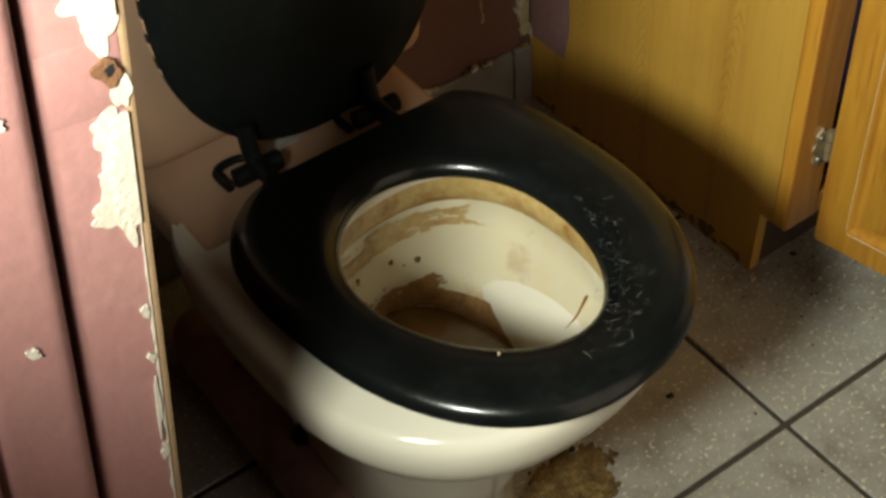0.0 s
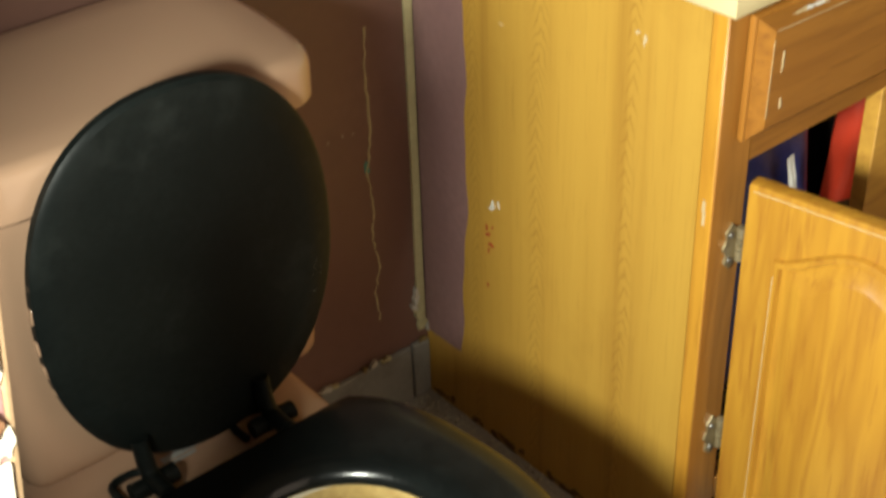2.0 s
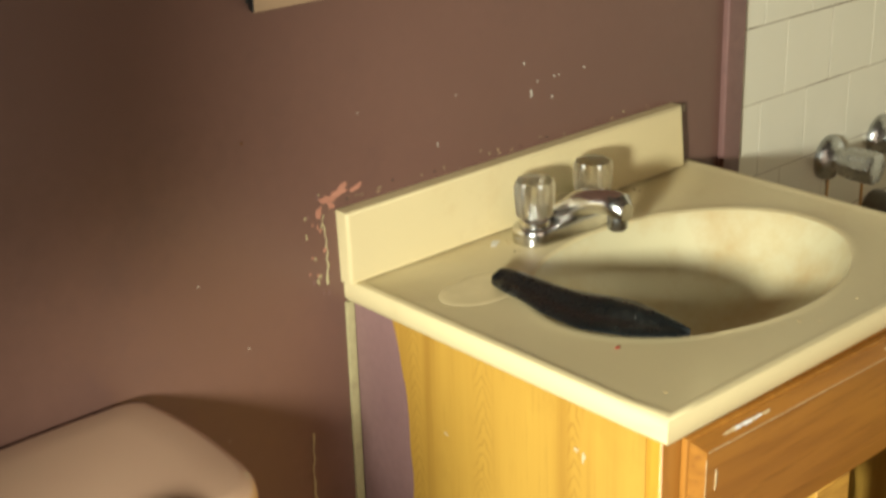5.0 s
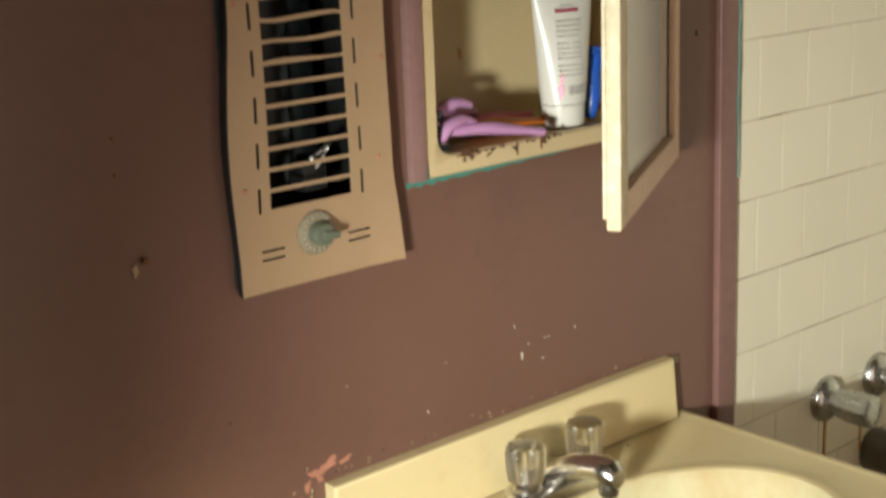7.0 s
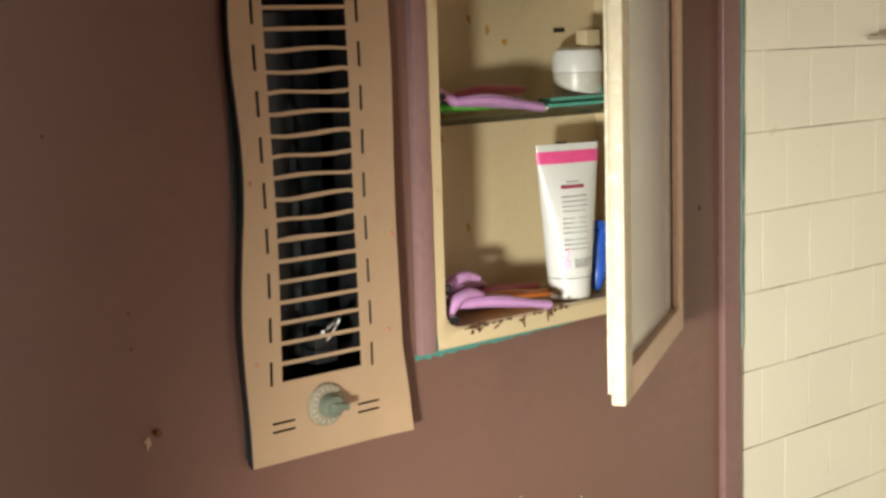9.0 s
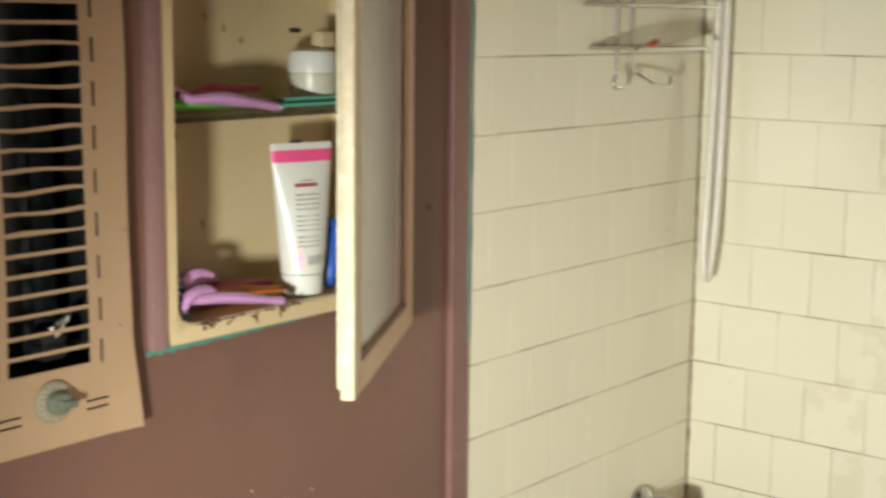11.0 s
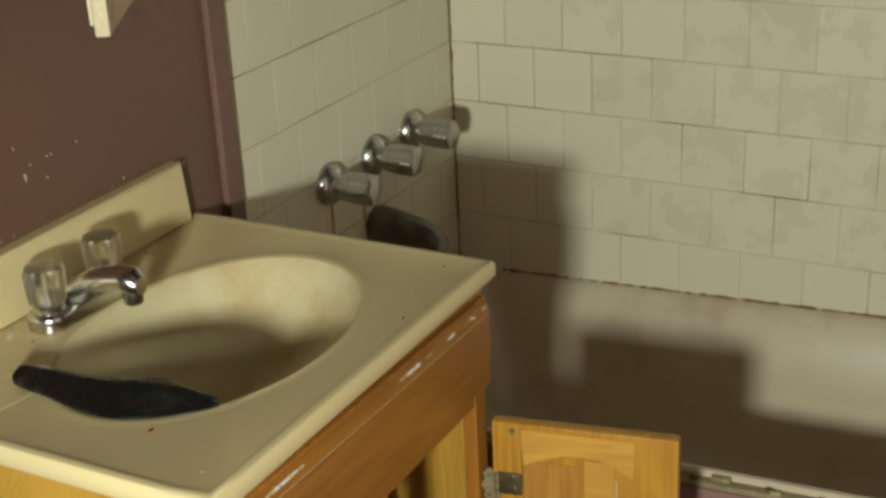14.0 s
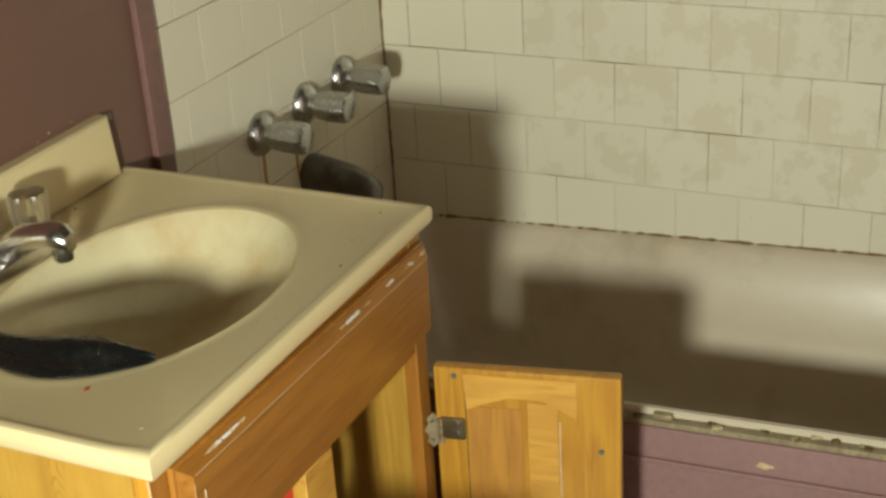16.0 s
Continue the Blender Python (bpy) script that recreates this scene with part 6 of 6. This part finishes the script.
for k, (x, z, a, b) in enumerate(((-0.018, 0.165, 0.004, 0.012), (-0.014, 0.138, 0.007, 0.006), (-0.022, 0.150, 0.007, 0.003), (-0.01, 0.118, 0.006, 0.008), (0.0, 0.108, 0.008, 0.004))):
    solo("plaster_crumb", blob((a, b), 0.006, 930 + k, 12, 0.4), (M_PLASTER, M_CAULK)[k % 2], "crumbling filler at the foot of the caulk", "filler", "crumbling filler", at=pose(x, -0.0005, z, 0, 20 * k, 0))

# ---------------------------------------------------------------- tiles last
def tile_mesh(name, w, h, d, bevel, material):
    return finish(box(-w / 2, w / 2, -d, 0.0, -h / 2, h / 2, bevel, 1), name, material, smooth=False)


GAP = 0.0018
shared = {}


def lay(parent, w, h, d, material, m, name="tile", bevel=0.0005):
    key = (round(w, 4), round(h, 4), d, material.name)
    if key not in shared:
        shared[key] = tile_mesh(name, w - GAP * 0.6, h - GAP, d, bevel, material)
    ob = new(name, shared[key])
    ob.matrix_basis = m
    ob.parent = parent
    return ob


def cut(a, b, joint, pitch):
    """The spans between a and b, with joints at joint + k * pitch."""
    k0 = math.ceil((a - joint) / pitch + 1e-6)
    marks = [a]
    x = joint + k0 * pitch
    while x < b - 1e-6:
        if x - marks[-1] > 0.006:
            marks.append(x)
        x += pitch
    marks.append(b)
    return list(zip(marks, marks[1:]))


rnd = random.Random(71)
for r in range(17):
    z = TUB_RIM + ROW * (r + 0.5)
    if z + ROW / 2 > ROOM_TOP:
        break
    # the rows whose lower joint lies an odd number of rows over the tub start with a narrow piece
    joint = 0.755 if r % 2 == 1 else 0.8115
    for a, b in cut(TILE_X0 + 0.001, TUB_X - 0.006, joint, ROW):
        lay(tile_end, b - a, ROW, 0.0062, M_TILE, pose((a + b) / 2, 0.003, z, rnd.uniform(-0.1, 0.1), 0, rnd.uniform(-0.1, 0.1)))
    joint = 0.003 if r % 2 == 0 else 0.0595
    for a, b in cut(0.004, 1.30, joint, ROW):
        y = -(a + b) / 2
        if -WIN_Y0 - 0.03 < -y < -WIN_Y1 + 0.03 and WIN_Z0 - 0.06 < z < WIN_Z1 + 0.03:
            continue
        if r == 0:
            # the lowest row is cut to the tub's slope
            low = rise(y)
            lay(tile_side, b - a, ROW - low, 0.0062, M_TILE, pose(TUB_X + 0.003, y, z + low / 2, 0, 0, -90))
            continue
        lay(tile_side, b - a, ROW, 0.0062, M_TILE_PEEL if y < -0.26 - 0.2 * rnd.random() and z < 1.3 else M_TILE, pose(TUB_X + 0.003, y, z, rnd.uniform(-0.12, 0.12), 0, -90 + rnd.uniform(-0.12, 0.12)))

# brown grime in the tile corner and along the tub
def grime_line(name, a, b, r, label, seed, n=70):
    rnd = random.Random(seed)
    a, b = Vector(a), Vector(b)
    line = [a.lerp(b, i / n) + Vector((rnd.uniform(-0.0006, 0.0006), rnd.uniform(-0.0006, 0.0006), rnd.uniform(-0.0006, 0.0006))) for i in range(n + 1)]
    solo(name, tube(line, r, 6, taper=[max(0.25, rnd.gauss(0.9, 0.4)) for _ in line]), M_RUSTGRIME, label, "trim", kind="structure")


M_RUSTGRIME = surface("rusty_joint_grime", (0.19, 0.10, 0.035), (0.32, 0.21, 0.1), 0.9, scale=22, fine=200, relief=0.4, stain=(0.09, 0.045, 0.015), stain_scale=16, stain_from=0.5)
grime_line("trim_corner_joint", (TUB_X - 0.0045, -0.0045, TUB_RIM), (TUB_X - 0.0045, -0.0045, 1.9), 0.0021, "rusty brown grime down the tile corner", 131, 150)
grime_line("trim_tub_joint", (TUB_X - 0.0045, -0.1, TUB_RIM + 0.0005), (TUB_X - 0.0045, -1.25, TUB_RIM + 0.0005 + rise(-1.25)), 0.0034, "rusty brown caulk between tile and tub", 132, 120)
grime_line("trim_tap_end_joint", (0.82, -0.0045, TUB_RIM + 0.0005), (TUB_X - 0.01, -0.0045, TUB_RIM + 0.0005), 0.0024, "rusty brown caulk at the tap end", 133, 60)

# floor tiles, square, with dark joints
FT = 0.305
for i in range(-5, 4):
    for j in range(-4, 3):
        x, y = -0.129 + FT * (i + 0.5), -0.603 + FT * (j + 0.5)
        if x < -1.7 or x - FT / 2 > 0.8 or y - FT / 2 > 0 or y < ROOM_N:
            continue
        lay(floor, FT - 0.0055, FT - 0.0055, 0.004, M_FLOORTILE, pose(x, y, -0.004, -90, 0, 0), "floor_tile", 0.0012)
# low base tiles along the wall
for k, (a, b) in enumerate(((-1.1, -0.79), (-0.79, -0.52), (-0.52, -0.30), (-0.30, -0.032), (-0.030, -0.001))):
    lay(wall_back, b - a, 0.092, 0.009, M_BASE, pose((a + b) / 2, 0.0, 0.0465), "base_tile", 0.002)
rnd = random.Random(81)
for k in range(24):
    x = -0.005 - 0.3 * rnd.random()
    solo("plaster_crumb", blob((rnd.uniform(0.002, 0.008), rnd.uniform(0.0015, 0.004)), 0.004, 960 + k, 10, 0.4), (M_CAULK, M_PLASTER, M_MOLD)[k % 3], "crumbling filler along the base tiles", "filler", "crumbling filler", at=pose(x, -0.006, 0.094 + rnd.uniform(-0.001, 0.003)))
for k, (x, y) in enumerate(((-0.008, -0.43), (0.115, -0.435), (0.01, -0.4), (0.06, -0.43), (-0.2, -0.5), (-0.33, -0.49))):
    solo("lint", lathe([(0, 0.004), (0.003, 0.003), (0.005, 0.0)], 9, squash=0.7), M_WORN if k < 2 else M_DARK, "crumb of dirt lying on the floor tiles", "crumb", "floor crumbs", at=pose(x, y, 0, 0, 0, 40 * k))

# dirt that has gathered at the vanity's foot
rnd = random.Random(91)
for k in range(24):
    y = -0.02 - 0.39 * rnd.random()
    part("grime", blob((rnd.uniform(0.003, 0.012), rnd.uniform(0.002, 0.007)), 0.0006, 1000 + k, 18, 0.5), M_SIDEGRIME, vanity, at=pose(-0.0002, y, 0.001 + abs(rnd.gauss(0, 0.008)), 0, 0, -90))
bm = bmesh.new()
for k in range(520):
    zone = k % 4
    if zone == 0:
        x, y = -0.006 - abs(rnd.gauss(0, 0.02)), -rnd.uniform(0.02, 0.42)
    elif zone == 1:
        x, y = -rnd.uniform(0.02, 0.30), -0.014 - abs(rnd.gauss(0, 0.02))
    elif zone == 2:
        x, y = rnd.gauss(0.02, 0.05), -0.43 - abs(rnd.gauss(0, 0.04))
    else:
        x, y = rnd.uniform(-0.32, 0.2), -rnd.uniform(0.1, 0.75)
    r = min(0.0024, rnd.expovariate(1 / 0.0006) + 0.0003)
    h = 0.5 * r
    ring = [bm.verts.new((x + r * rnd.uniform(0.5, 1.2) * math.cos(a), y + r * rnd.uniform(0.5, 1.2) * math.sin(a), 0.0001)) for a in (0.1, 1.4, 2.6, 3.9, 5.1)]
    tip = bm.verts.new((x, y, h))
    for i in range(5):
        bm.faces.new((ring[i], ring[(i + 1) % 5], tip))
solo("floor_dirt", bm, M_GRIME, "dark crumbs and dust scattered on the floor tiles", "dirt", kind="stuff")
